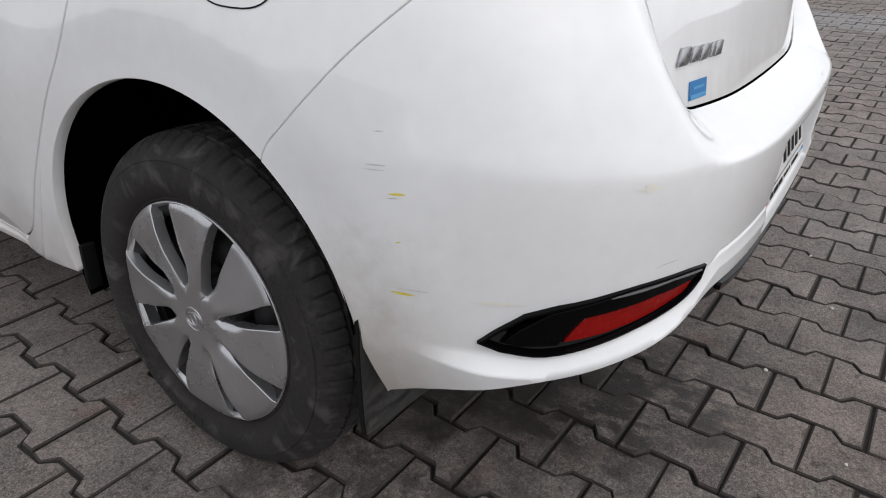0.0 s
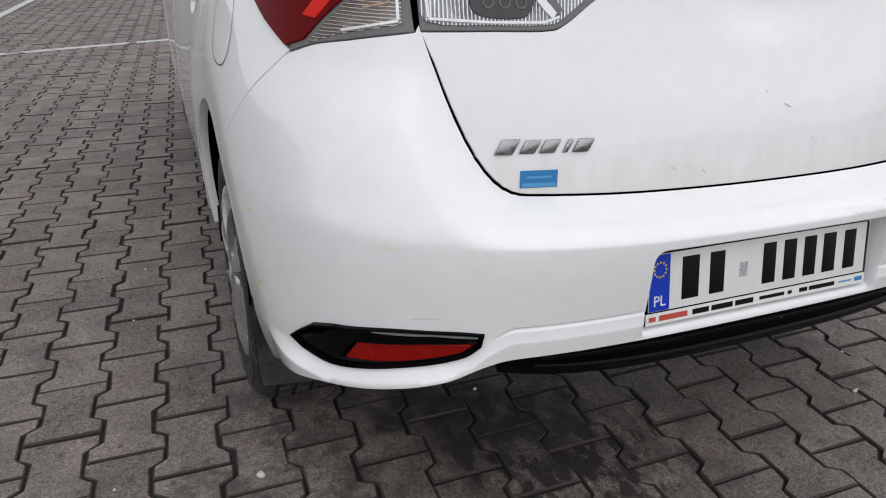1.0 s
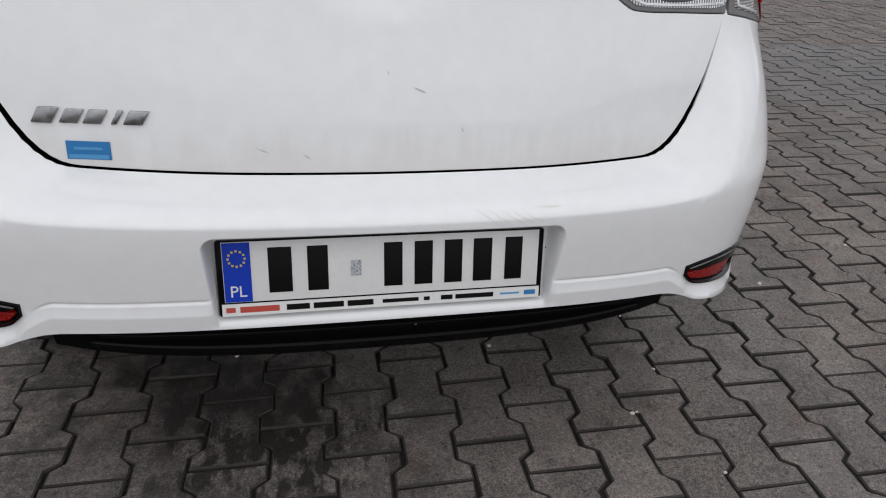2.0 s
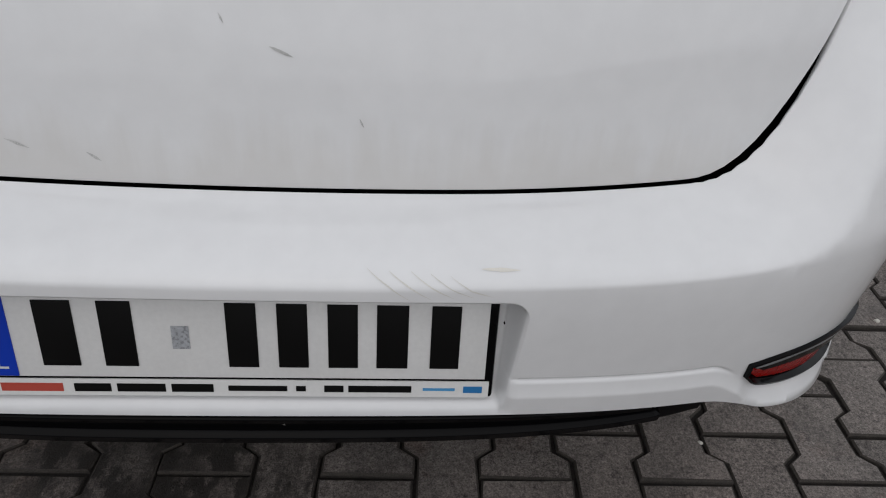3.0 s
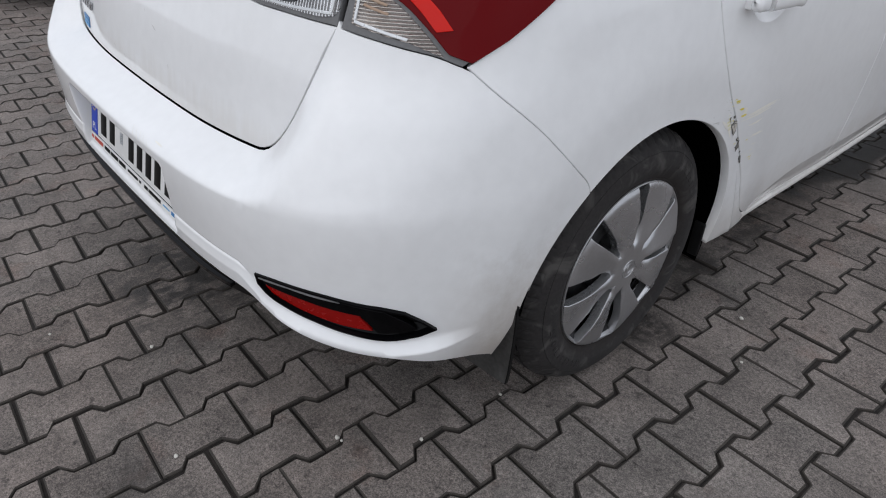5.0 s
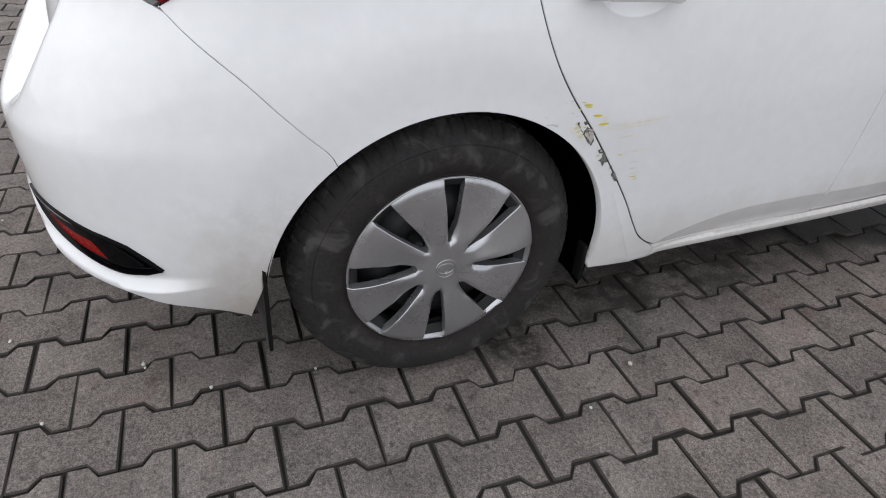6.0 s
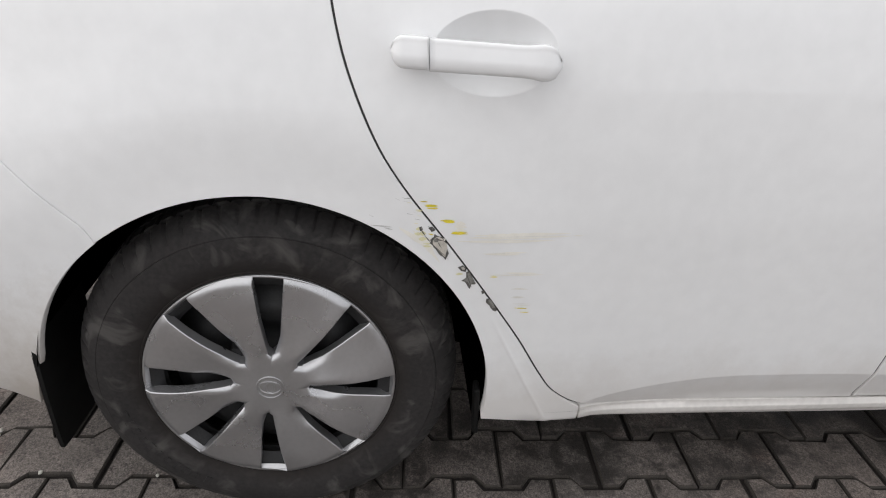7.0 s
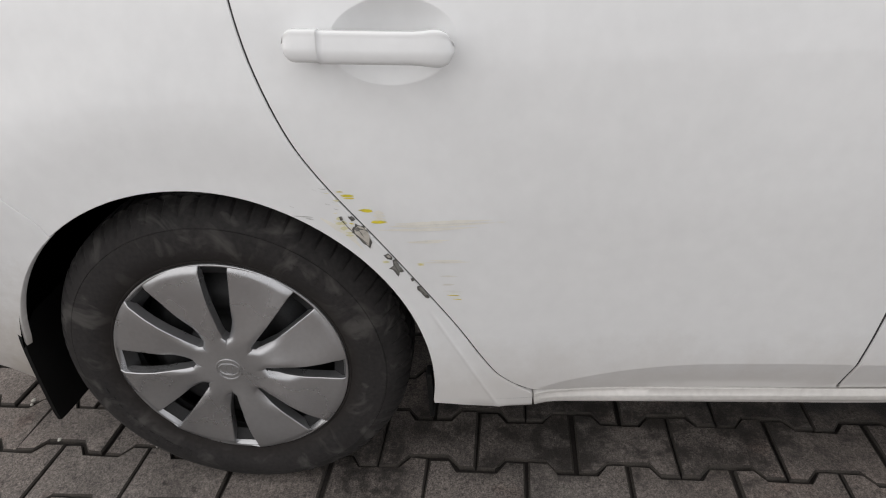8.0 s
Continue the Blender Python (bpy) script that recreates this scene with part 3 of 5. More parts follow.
def panel(name, outline, material, parent=None, holes=(), step=.022, gap=.002, flange=.014, lift=0.0, dense=(), lines=(), label="", edge=.012):
    """A sheet of the car's skin within an outline in (u, z), with turned-in edges."""
    outline = np.asarray(outline, float)
    if area(outline) < 0:
        outline = outline[::-1]
    outer = shrink(resample(outline, edge), gap)
    rings = [outer] + [np.asarray(h, float) for h in holes]
    lo, hi = outer.min(0), outer.max(0)
    gu, gz = np.meshgrid(np.arange(lo[0] + step / 2, hi[0], step), np.arange(lo[1] + step / 2, hi[1], step * .9))
    gu[::2] += step / 2
    pts = np.stack([gu.ravel(), gz.ravel()], 1)
    for (u0, u1, z0, z1, s) in dense:
        du, dz = np.meshgrid(np.arange(u0, u1, s), np.arange(z0, z1, s))
        pts = pts[~((pts[:, 0] > u0) & (pts[:, 0] < u1) & (pts[:, 1] > z0) & (pts[:, 1] < z1))]
        pts = np.vstack([pts, np.stack([du.ravel(), dz.ravel()], 1)])
    keep = inside(pts, outer) & (distance(pts, outer) > .5 * min(edge, step))
    for h in rings[1:]:
        keep &= ~inside(pts, h) & (distance(pts, h) > .4 * edge)
    rails = []
    for line in lines:
        q = resample(line, .007, closed=False)
        ok = inside(q, outer) & (distance(q, outer) > .006)
        for h in rings[1:]:
            ok &= ~inside(q, h) & (distance(q, h) > .006)
        for k, (u, z) in enumerate(q):
            if ok[k]:
                rails.append((u, z, bool(k and ok[k - 1])))
        lo2, hi2 = q.min(0) - .01, q.max(0) + .01
        maybe = np.where(keep & (pts > lo2).all(1) & (pts < hi2).all(1))[0]
        for k in maybe:
            keep[k] = np.min(np.hypot(q[:, 0] - pts[k, 0], q[:, 1] - pts[k, 1])) > .0035
    pts = pts[keep]
    cloud, edges, loops = [], [], []
    for r in rings:
        s = len(cloud)
        cloud += [tuple(v) for v in r]
        loops.append(list(range(s, s + len(r))))
        edges += [(s + i, s + (i + 1) % len(r)) for i in range(len(r))]
    for u, z, linked in rails:
        cloud.append((u, z))
        if linked:
            edges.append((len(cloud) - 2, len(cloud) - 1))
    cloud += [tuple(v) for v in pts]
    got = geometry.delaunay_2d_cdt([Vector(v) for v in cloud], edges, [], 0, 1e-7)
    flat, tris, source = np.array([tuple(v) for v in got[0]]), got[2], got[3]
    mid = np.array([flat[list(t)].mean(0) for t in tris])
    keep = inside(mid, outer)
    for h in rings[1:]:
        keep &= ~inside(mid, h)
    faces = [tuple(t) for t, k in zip(tris, keep) if k]
    place, n = skin(flat[:, 0], flat[:, 1], lift)
    verts, normals = list(place), list(n)
    if flange:
        back = {}
        for i, ids in enumerate(source):
            for j in ids:
                back[j] = i
        for loop in loops:
            ring = [back[i] for i in loop]
            c = place[ring]
            along = np.roll(c, -1, 0) - np.roll(c, 1, 0)
            side = np.cross(along, n[ring])
            side /= np.linalg.norm(side, axis=1, keepdims=True) + 1e-12
            s, k = len(verts), len(ring)
            for shift, drop, a, b in ((0, 0, .9, .35), (.0009, .0012, .5, .85), (.0009, flange, 0, 1)):
                verts += list(c + side * shift - n[ring] * drop)
                q = n[ring] * a + side * b
                normals += list(q / np.linalg.norm(q, axis=1, keepdims=True))
            for lv in (0, 1):
                for i in range(k):
                    a, b = s + lv * k + i, s + lv * k + (i + 1) % k
                    faces.append((a, a + k, b + k, b))
    return mesh_object(name, verts, faces, material, parent, normals, label=label)


def both(name, outline, material, parent, **more):
    """The same panel on the right and on the left side."""
    right = panel(name, outline, material, parent, **more)
    more = dict(more)
    more["holes"] = [mirror(h) for h in more.get("holes", ())]
    more["lines"] = [mirror(q) for q in more.get("lines", ())]
    more["dense"] = [(-b, -a, c, d, s) for a, b, c, d, s in more.get("dense", ())]
    return right, panel(name, mirror(outline), material, parent, **more)


# ---- lines between the panels, for the right side ----
def arch(a0, a1, r=ARCH_R, cy=ARCH_Y, n=24):
    """Points of a wheel arch, degrees from straight ahead over the top."""
    a = np.radians(np.linspace(a0, a1, n))
    return np.stack([cy + r * np.cos(a), ARCH_Z + r * np.sin(a)], 1)


gx = np.linspace(0, .607, 44)
GATE_R = on_rear(np.stack([gx, gate_edge(gx)], 1))                      # lower edge of the tailgate
LAMP_LOW = on_rear(rounded([(.613, .923), (.66, .915), (.70, .906), (.738, .896), (.766, .881)], 5))
SEAM = on_side(rounded([(-.450, .881), (-.413, .839), (-.348, .776), (-.303, .727), (-.262, .683), (-.230, .650), (-.216, .624)], 6))
ARCH_REAR = on_side(np.vstack([arch(127, 168, n=14), [(-.372, .36), (-.394, .295)]]))
HEM = np.array([(1.115, .301), (1.010, .350), (.915, .378), (.823, .398), (.745, .416), (.690, .429), (.650, .446), (.605, .459), (.54, .463), (.42, .464), (.2, .464), (0, .464)])
HEM = rounded(HEM, 4)
DOOR_SEAM = on_side(rounded([(.134, 1.0), (.134, .955), (.150, .873), (.184, .780), (.225, .708), (.291, .618), (.355, .524), (.407, .443), (.445, .375), (.475, .331), (.520, .298), (.57, .2865)], 5))
LAMP_SIDE = on_side([(-.450, .881), (-.38, .922), (-.292, .974), (-.22, 1.015)])
NOSE_U = QUARTER + 2.3

car = empty("car", "white hatchback car on grey pavers, scraped at a rear arch", "car")

def oval(cu, cz, ru, rz, n=48):
    a = np.linspace(0, 2 * math.pi, n)
    return np.stack([cu + ru * np.cos(a), cz + rz * np.sin(a)], 1)


# rear bumper: one skin from wheel arch to wheel arch
REFLECTOR = on_rear(np.vstack([
    rounded([(.550, .511), (.60, .515), (.68, .511), (.752, .493)], 5),
    rounded([(.776, .479), (.791, .454), (.800, .432)], 4),
    rounded([(.785, .420), (.752, .413), (.70, .427), (.66, .440), (.615, .453), (.574, .468), (.552, .488)], 4)]))
half = np.vstack([GATE_R[:-1], [GATE_R[-1]], LAMP_LOW, SEAM[1:], ARCH_REAR, HEM])
bumper_line = np.vstack([half, mirror(half)[1:-1]])
rail = np.linspace(-.62, .62, 90)
slope = (gate_edge(np.abs(rail) + .002) - gate_edge(np.abs(rail) - .002)) / .004
rails = []
for d in (.004, .012, .020, .025, .030, .035, .040, .046):
    k = d / np.sqrt(1 + slope ** 2)
    rx, rz = rail + np.sign(rail) * slope * k, gate_edge(rail) - k
    rails.append(np.stack([gate_u(rx, rz), rz], 1))
for d in (.006, .002, 0, -.002, -.006, -.011, -.016, -.020, -.022, -.025, -.030):
    for s in (1, -1):
        x = np.linspace(.288, .535 if d > -.004 else .84, 70)
        rails.append(on_rear(np.stack([s * x, spline(LIP, x) + d], 1)))
for d in (-.0036, -.0014, 0, .0018, .0036, .0054, .0072, .009, .0106):
    rz = np.linspace(.476, .606, 14)
    turn = np.radians(np.linspace(0, 90, 8))[1:]
    up = np.stack([plate_side(rz) - d, rz], 1)
    bend = np.stack([plate_side(.606) - .022 + (.022 - d) * np.cos(turn), .606 + (.022 - d) * np.sin(turn)], 1)
    for s in (1, -1):
        rails.append(on_rear(np.vstack([up, bend]) * (s, 1)))
    x = np.linspace(-.256, .256, 72)
    rails.append(on_rear(np.stack([x, 0 * x + .628 - d], 1)))
    x = np.linspace(-.268, .268, 80)
    rails.append(on_rear(np.stack([x, 0 * x + .476 - d * .9], 1)))
bumper = panel("rear_bumper", bumper_line, PAINT_MATTE, car, gap=.0014, holes=[REFLECTOR, mirror(REFLECTOR)], step=.016, lines=rails,
               label="glossy white rear bumper with light scuffs")

# black lower valance under it
vx = np.linspace(-.612, .612, 70)
top = np.stack([vx, .480 - .030 * (vx / .612) ** 8], 1)
low = np.stack([vx, .383 + .046 * np.abs(vx / .612) ** 3], 1)
panel("bumper_valance", np.vstack([low, top[::-1]]), VALANCE, bumper, lift=-.011, gap=0, flange=.04, label="black plastic lower valance")
for k, (height, bend) in enumerate(((.412, .026), (.444, .008))):
    rib = np.stack([vx * (.90 - .02 * k), height + bend * np.abs(vx / .612) ** 3], 1)
    panel("valance_rib", np.vstack([rib - (0, .005 - .002 * k), (rib + (0, .005 - .002 * k))[::-1]]), GLOSS_BLACK, bumper, lift=-.001 - .005 * k, gap=0, flange=.02, label="raised rib of the black valance")

# reflector housings
def reflector(side):
    ring = REFLECTOR if side > 0 else mirror(REFLECTOR)
    if area(ring) < 0:
        ring = ring[::-1]
    ring = resample(ring, .008)
    mid = ring.mean(0)
    rows = [(0.0, -.001), (.0008, .004), (.004, .0045), (.006, -.005), (.014, -.012)]
    verts, norm, faces, k = [], [], [], len(ring)
    for inset, depth in rows:
        q = shrink(ring, inset)
        p, n = skin(q[:, 0], q[:, 1])
        verts += list(p + n * (depth + .003 * (depth > 0) * sstep(.66, .78, np.abs(p[:, 0])))[:, None])
    for r in range(len(rows) - 1):
        for i in range(k):
            a, b = r * k + i, r * k + (i + 1) % k
            faces.append((a, b, b + k, a + k))
    faces.append(tuple(range((len(rows) - 1) * k, len(rows) * k)))
    housing = mesh_object("reflector_housing", verts, faces, GLOSS_BLACK, car, smooth=False, label="gloss black triangular reflector housing")
    flip = (lambda q: q) if side > 0 else mirror
    frame_line = on_rear([(.562, .503), (.62, .506), (.70, .499), (.755, .480), (.776, .452), (.784, .434), (.770, .428), (.744, .430), (.736, .452), (.726, .472), (.64, .489), (.575, .494)])
    panel("reflector_frame", flip(frame_line), GLOSS_BLACK, housing, lift=.002, gap=0, flange=.012, step=.012)
    lens_line = on_rear(resample([(.566, .486), (.60, .487), (.64, .485), (.722, .469), (.737, .431), (.70, .439), (.63, .458), (.580, .473)], .02))
    panel("reflector", flip(lens_line), RED_REFLECTOR, housing, lift=-.003, gap=0, flange=.012, step=.012, label="red rear reflector")
    # reflection along the housing's top edge, painted as a thin grey strip
    edge_line = on_rear([(.560, .5060), (.62, .5092), (.703, .5010), (.703, .4993), (.62, .5074), (.560, .5043)])
    panel("bright_edge", flip(edge_line), GREY_TRIM, housing, lift=.0045, gap=0, flange=.006, step=.01)


reflector(1)
reflector(-1)

# tailgate
LAMP_IN = on_rear(rounded([(.607, .924), (.51, .928), (.425, .930), (.393, .939), (.340, .975), (.285, 1.004)], 6))
ox = np.linspace(.285, 0, 12)
OVERHANG = on_rear(np.stack([ox, .988 + .015 * (ox / .285) ** 2], 1))
half = np.vstack([GATE_R[:-1] * np.stack([.9985 - .0022 * sstep(.74, .90, GATE_R[:-1, 1]), np.ones(len(GATE_R) - 1)], 1), LAMP_IN * (.999, 1), OVERHANG[1:]])
tailgate = panel("tailgate", np.vstack([half, mirror(half)[1:-1]]), PAINT_GATE, car, step=.018, gap=.0014, edge=.008, lines=[on_rear(oval(0, .988, .140 * k, .092 * k)[24:]) for k in (1.0, .92, .82, .68, .5, .3)], label="white tailgate with a scooped hand recess")
half = np.vstack([OVERHANG[::-1], on_rear([(.26, 1.02), (.25, 1.068)]), on_rear([(.10, 1.07), (0, 1.07)])])
garnish = panel("tailgate_garnish", np.vstack([half, mirror(half)[1:-1]]), PAINT, tailgate, lift=.006, flange=.05, label="white upper lip of the tailgate")
band = on_rear([(.25, 1.030), (.40, 1.045), (.60, 1.047), (.60, 1.070), (.40, 1.070), (.25, 1.070)])
both("tailgate_corner", band, PAINT, tailgate)


def ellipse(bm, rx, ry, tube, m, n=36, k=8):
    """A ring of elliptical outline."""
    rows = []
    for i in range(n):
        a = 2 * math.pi * i / n
        rows.append([bm.verts.new(m @ Vector(((rx + tube * math.cos(b)) * math.cos(a), (ry + tube * math.cos(b)) * math.sin(a), tube * math.sin(b))))
                     for b in (2 * math.pi * j / k for j in range(k))])
    for i in range(n):
        for j in range(k):
            bm.faces.new((rows[i][j], rows[(i + 1) % n][j], rows[(i + 1) % n][(j + 1) % k], rows[i][(j + 1) % k]))


def stand(u, z, lift=0.0):
    """A frame on the skin: x to the right along it, y up, z out of it."""
    p, n = skin(np.array([u]), np.array([z]), lift)
    nz = Vector(n[0]).normalized()
    ny = (Vector((0, 0, 1)) - nz * nz.z).normalized()
    nx = ny.cross(nz)
    m = Matrix((nx, ny, nz)).transposed().to_4x4()
    m.translation = Vector(p[0])
    return m


bm = bmesh.new()
ellipse(bm, .046, .031, .005, stand(0, 1.026, .010))
part("emblem", bm, CHROME, tailgate, "chrome oval emblem ring", smooth=True)

# model badge: five slanted chrome strokes, and a small blue sticker below it
badge = tagged(new("model_badge"), "slanted chrome model badge, drawn as plain bars")
badge.parent = car
for i, (w, h) in enumerate(((.034, .024), (.030, .021), (.030, .021), (.010, .021), (.032, .021))):
    x = -.488 + (0, .036, .068, .098, .124)[i]
    bm = bmesh.new()
    m = stand(float(rear(x, .768)), .768, .0025)
    block(bm, (w * .86, h, .0045), bevel=.0018)
    for v in bm.verts:
        v.co.x += v.co.y * .55
        v.co = m @ v.co
    part("badge_bar", bm, BADGE, badge, smooth=True)
bm = bmesh.new()
block(bm, (.062, .027, .0012), m=stand(float(rear(-.436, .719)), .719, .0008), bevel=.0004, segments=1)
sticker = part("sticker", bm, STICKER_BLUE, car, "small blue dealer sticker")
bm = bmesh.new()
block(bm, (.056, .006, .0006), at=(0, -.009, 0), m=stand(float(rear(-.436, .719)), .719, .0020))
part("sticker_band", bm, STICKER_PALE, sticker)
bm = bmesh.new()
block(bm, (.040, .004, .0006), at=(0, .003, 0), m=stand(float(rear(-.436, .719)), .719, .0020))
part("print_bar", bm, STICKER_PALE, sticker)


# tail lamps: an inner one on the tailgate, an outer one on the wing
def strip(name, points, width, material, parent, side, lift, label=""):
    """A narrow raised band along points (x, z) of the tail."""
    c = resample(points, .012, closed=False)
    d = np.gradient(c, axis=0)
    d /= np.linalg.norm(d, axis=1, keepdims=True) + 1e-12
    off = np.stack([-d[:, 1], d[:, 0]], 1) * width / 2
    q = on_rear(np.vstack([c + off, (c - off)[::-1]]))
    return panel(name, q if side > 0 else mirror(q), material, parent, lift=lift, gap=0, flange=.003, step=.02, label=label)


def lamps(side):
    flip = (lambda q: q) if side > 0 else mirror
    inner = np.vstack([LAMP_IN, on_rear([(.25, 1.026), (.40, 1.042), (.608, 1.044), (.609, .98)])])
    lamp = panel("tail_lamp_inner", flip(inner), GREY_TRIM, car, lift=.001, step=.02, label="tail lamp on the tailgate with red and clear lenses in grey trim")
    red = on_rear([(.318, .994), (.345, .985), (.40, .986), (.604, .989), (.606, 1.042), (.40, 1.039), (.265, 1.024)])
    panel("red_lens", flip(red), RED_DARK, lamp, lift=.005, gap=0, step=.02, label="dark red lens")
    glow = on_rear([(.350, 1.000), (.40, .999), (.600, 1.003), (.602, 1.013), (.40, 1.011), (.33, 1.008)])
    panel("light_bar", flip(glow), RED_GLOW, lamp, lift=.0065, gap=0, flange=.004, step=.02, label="bright red light bar")
    clear = on_rear(rounded([(.602, .983), (.598, .938), (.51, .936), (.425, .938), (.398, .947), (.352, .981)], 3))
    panel("clear_lens", flip(clear), CLEAR, lamp, lift=.003, gap=0, step=.02, label="clear finely fluted reversing lens")
    strip("lens_rim", [(.594, .941), (.51, .9395), (.428, .941), (.404, .949)], .0032, BRIGHT, lamp, side, .0045, "bright lower rim of the lens")
    strip("lens_rim", [(.5965, .980), (.594, .943)], .0032, BRIGHT, lamp, side, .0045)
    strip("chrome_rib", [(.440, .979), (.428, .965), (.412, .950)], .0115, BRIGHT, lamp, side, .0050, "slanting chrome rib")
    strip("dark_rib", [(.424, .979), (.414, .967), (.403, .955)], .010, GREY_TRIM, lamp, side, .0052)
    pod = on_rear(rounded([(.538, .982), (.535, .956), (.514, .946), (.466, .946), (.450, .956), (.440, .982)], 3))
    panel("reversing_lamp", flip(pod), SMOKE, lamp, lift=.0045, gap=0, flange=.004, step=.02, label="smoked reversing lamp pod")
    for cx in (.464, .488, .512):
        bm = bmesh.new()
        ellipse(bm, .0075, .0075, .0014, stand(side * float(rear(cx, .966)), .966, .0048), n=16, k=6)
        part("lamp_ring", bm, GREY_TRIM, lamp, smooth=True)
    strip("lens_border", [(.600, .9865), (.40, .9835), (.352, .9835)], .0035, GREY_TRIM, lamp, side, .0056)

    outer = np.vstack([LAMP_LOW, LAMP_SIDE[1:], on_side([(-.24, 1.045)]), on_rear([(.617, 1.045)]), on_rear([(.616, .97)])])
    lamp = panel("tail_lamp_outer", flip(outer), GREY_TRIM, car, lift=.001, step=.02, label="tail lamp on the wing with red and clear lenses in grey trim")
    arcp = rounded([(.632, .992), (.660, .984), (.694, .963), (.725, .932), (.750, .900)], 5)
    red = np.vstack([on_rear(arcp[::-1]), on_rear([(.624, 1.0), (.624, 1.040)]), on_side([(-.245, 1.040), (-.235, 1.005), (-.300, .966), (-.385, .916), (-.442, .887)])])
    panel("red_lens", flip(red), RED_DARK, lamp, lift=.005, gap=0, step=.02, label="dark red wrap-round lens")
    w = rounded([(.648, 1.006), (.690, .992), (.722, .965), (.746, .932)], 5)
    v = rounded([(.648, .994), (.680, .984), (.708, .960), (.732, .930)], 5)
    panel("light_bar", flip(np.vstack([on_rear(v), on_rear(w[::-1])])), RED_GLOW, lamp, lift=.0075, gap=0, flange=.004, step=.02, label="bright red curved light bar")
    clear = np.vstack([on_rear(arcp - (.004, .004)), on_rear([(.71, .914), (.67, .924), (.630, .933), (.628, .97)])])
    panel("clear_lens", flip(clear), CLEAR_AMBER, lamp, lift=.003, gap=0, step=.02, label="clear finely fluted indicator lens")
    strip("lens_rim", [(.634, .936), (.668, .928), (.705, .918)], .003, BRIGHT, lamp, side, .0045)
    strip("lens_rim", [(.633, .980), (.634, .938)], .003, BRIGHT, lamp, side, .0045)
    for i in range(3):
        strip("amber_rib", [(.642, .982 - .011 * i), (.668 + .004 * i, .974 - .012 * i)], .0022, AMBER, lamp, side, .0042)


lamps(1)
lamps(-1)

# rear wings, doors, sills
def bowl(c):
    return [oval(QUARTER + c + .005, .890, .084 * k, .054 * k) for k in (1.02, .995, .97, .93, .87, .78, .64, .48, .3)]


def tucks(a, b):
    y = np.linspace(a, b, 40)
    return [on_side(np.stack([y, tuck_line(y) + d], 1)) for d in (.004, .0012, -.0012, -.004)]


wing = np.vstack([SEAM, on_side(arch(127, -10, r=ARCH_R, n=48)[1:]), on_side([(.356, .262), (.40, .2575), (.53, .2515), (.53, .286)]), DOOR_SEAM[::-1][8:], LAMP_SIDE[::-1]])
fold = np.linspace(.27, .50, 24)
folds = [on_side(np.stack([.372 + (.465 - fold) * .474 + d, fold], 1)) for d in (-.006, -.003, 0, .003, .006)]
wing_r, wing_l = both("rear_wing", wing, PAINT, car, step=.020, lines=folds, flange=.022, label="white rear wing with a flared wheel arch")
door_line = np.vstack([DOOR_SEAM, on_side([(.80, .2815), (1.037, .279)]), on_side(rounded([(1.037, .279), (1.046, .35), (1.056, .43), (1.070, .58), (1.083, .76), (1.092, 1.0)], 4)[1:])])
rear_door = both("rear_door", door_line, PAINT, car, step=.020, gap=.0032, lines=bowl(.342) + tucks(.535, 1.06), label="white rear door scraped along its rear edge")
front_line = np.vstack([on_side(rounded([(1.092, 1.0), (1.083, .76), (1.070, .58), (1.056, .43), (1.046, .35), (1.038, .279)], 4)), on_side([(2.0, .277), (2.06, .33), (2.12, .6), (2.14, .87)]), on_side([(1.9, .98), (1.5, 1.0)])])
front_door = both("front_door", front_line, PAINT, car, step=.03, gap=.0042, lines=bowl(1.30) + tucks(1.05, 2.05), label="white front door")
# dark strips laid in the door gaps, coloured as the shade there
seam_strip = np.vstack([DOOR_SEAM[:-2] + (-.0045, 0), (DOOR_SEAM[:-2] + (.0045, 0))[::-1]])
both("door_seal", seam_strip, SEAM_SHADE, car, lift=-.0042, gap=0, flange=0, step=.03, label="dark strip in the door gap, standing in for its shade")
front_seam = on_side(rounded([(1.038, .285), (1.046, .35), (1.056, .43), (1.070, .58), (1.083, .76), (1.092, .99)], 4))
both("door_seal", np.vstack([front_seam + (-.006, 0), (front_seam + (.006, 0))[::-1]]), SEAM_SHADE, car, lift=-.0042, gap=0, flange=0, step=.03, label="dark strip in the door gap, standing in for its shade")
sill_line = on_side([(.5325, .2840), (.57, .2842), (.80, .2802), (1.04, .2777), (2.06, .2750), (2.06, .236), (1.05, .239), (.80, .243), (.5325, .2505)])
rows = [on_side([(.535, z), (1.05, z - .001), (2.05, z - .004)]) for z in (.2785, .275, .271, .268, .260, .252)]
both("sill", sill_line, PAINT_DUSTY, car, step=.014, gap=.0008, lift=.0, lines=rows, flange=.03, label="white sill below the doors, dusty at the bottom")

# front end and cabin, closed and plain
fa = arch(180, 0, cy=FRONT_AXLE, n=40)
fender = np.vstack([on_side([(2.15, .87), (2.13, .6), (2.07, .33), (2.07, .25), (2.23, .25)]), on_side(fa)[1:-1], on_side([(2.965, .27)]),
                    [(NOSE_U + .80, .25), (NOSE_U + .80, .87)]])
both("front_wing", fender, PAINT, car, step=.03, label="white front wing")
nose = np.array([(NOSE_U + .81, .20), (NOSE_U + QUARTER, .20), (NOSE_U + QUARTER, .74), (NOSE_U + .81, .74)])
both("front_bumper", nose, PAINT, car, step=.04)
bonnet = np.array([(NOSE_U + .81, .745), (NOSE_U + QUARTER, .745), (NOSE_U + QUARTER, .895), (NOSE_U + .81, .895)])
both("bonnet_edge", bonnet, PAINT, car, step=.03)


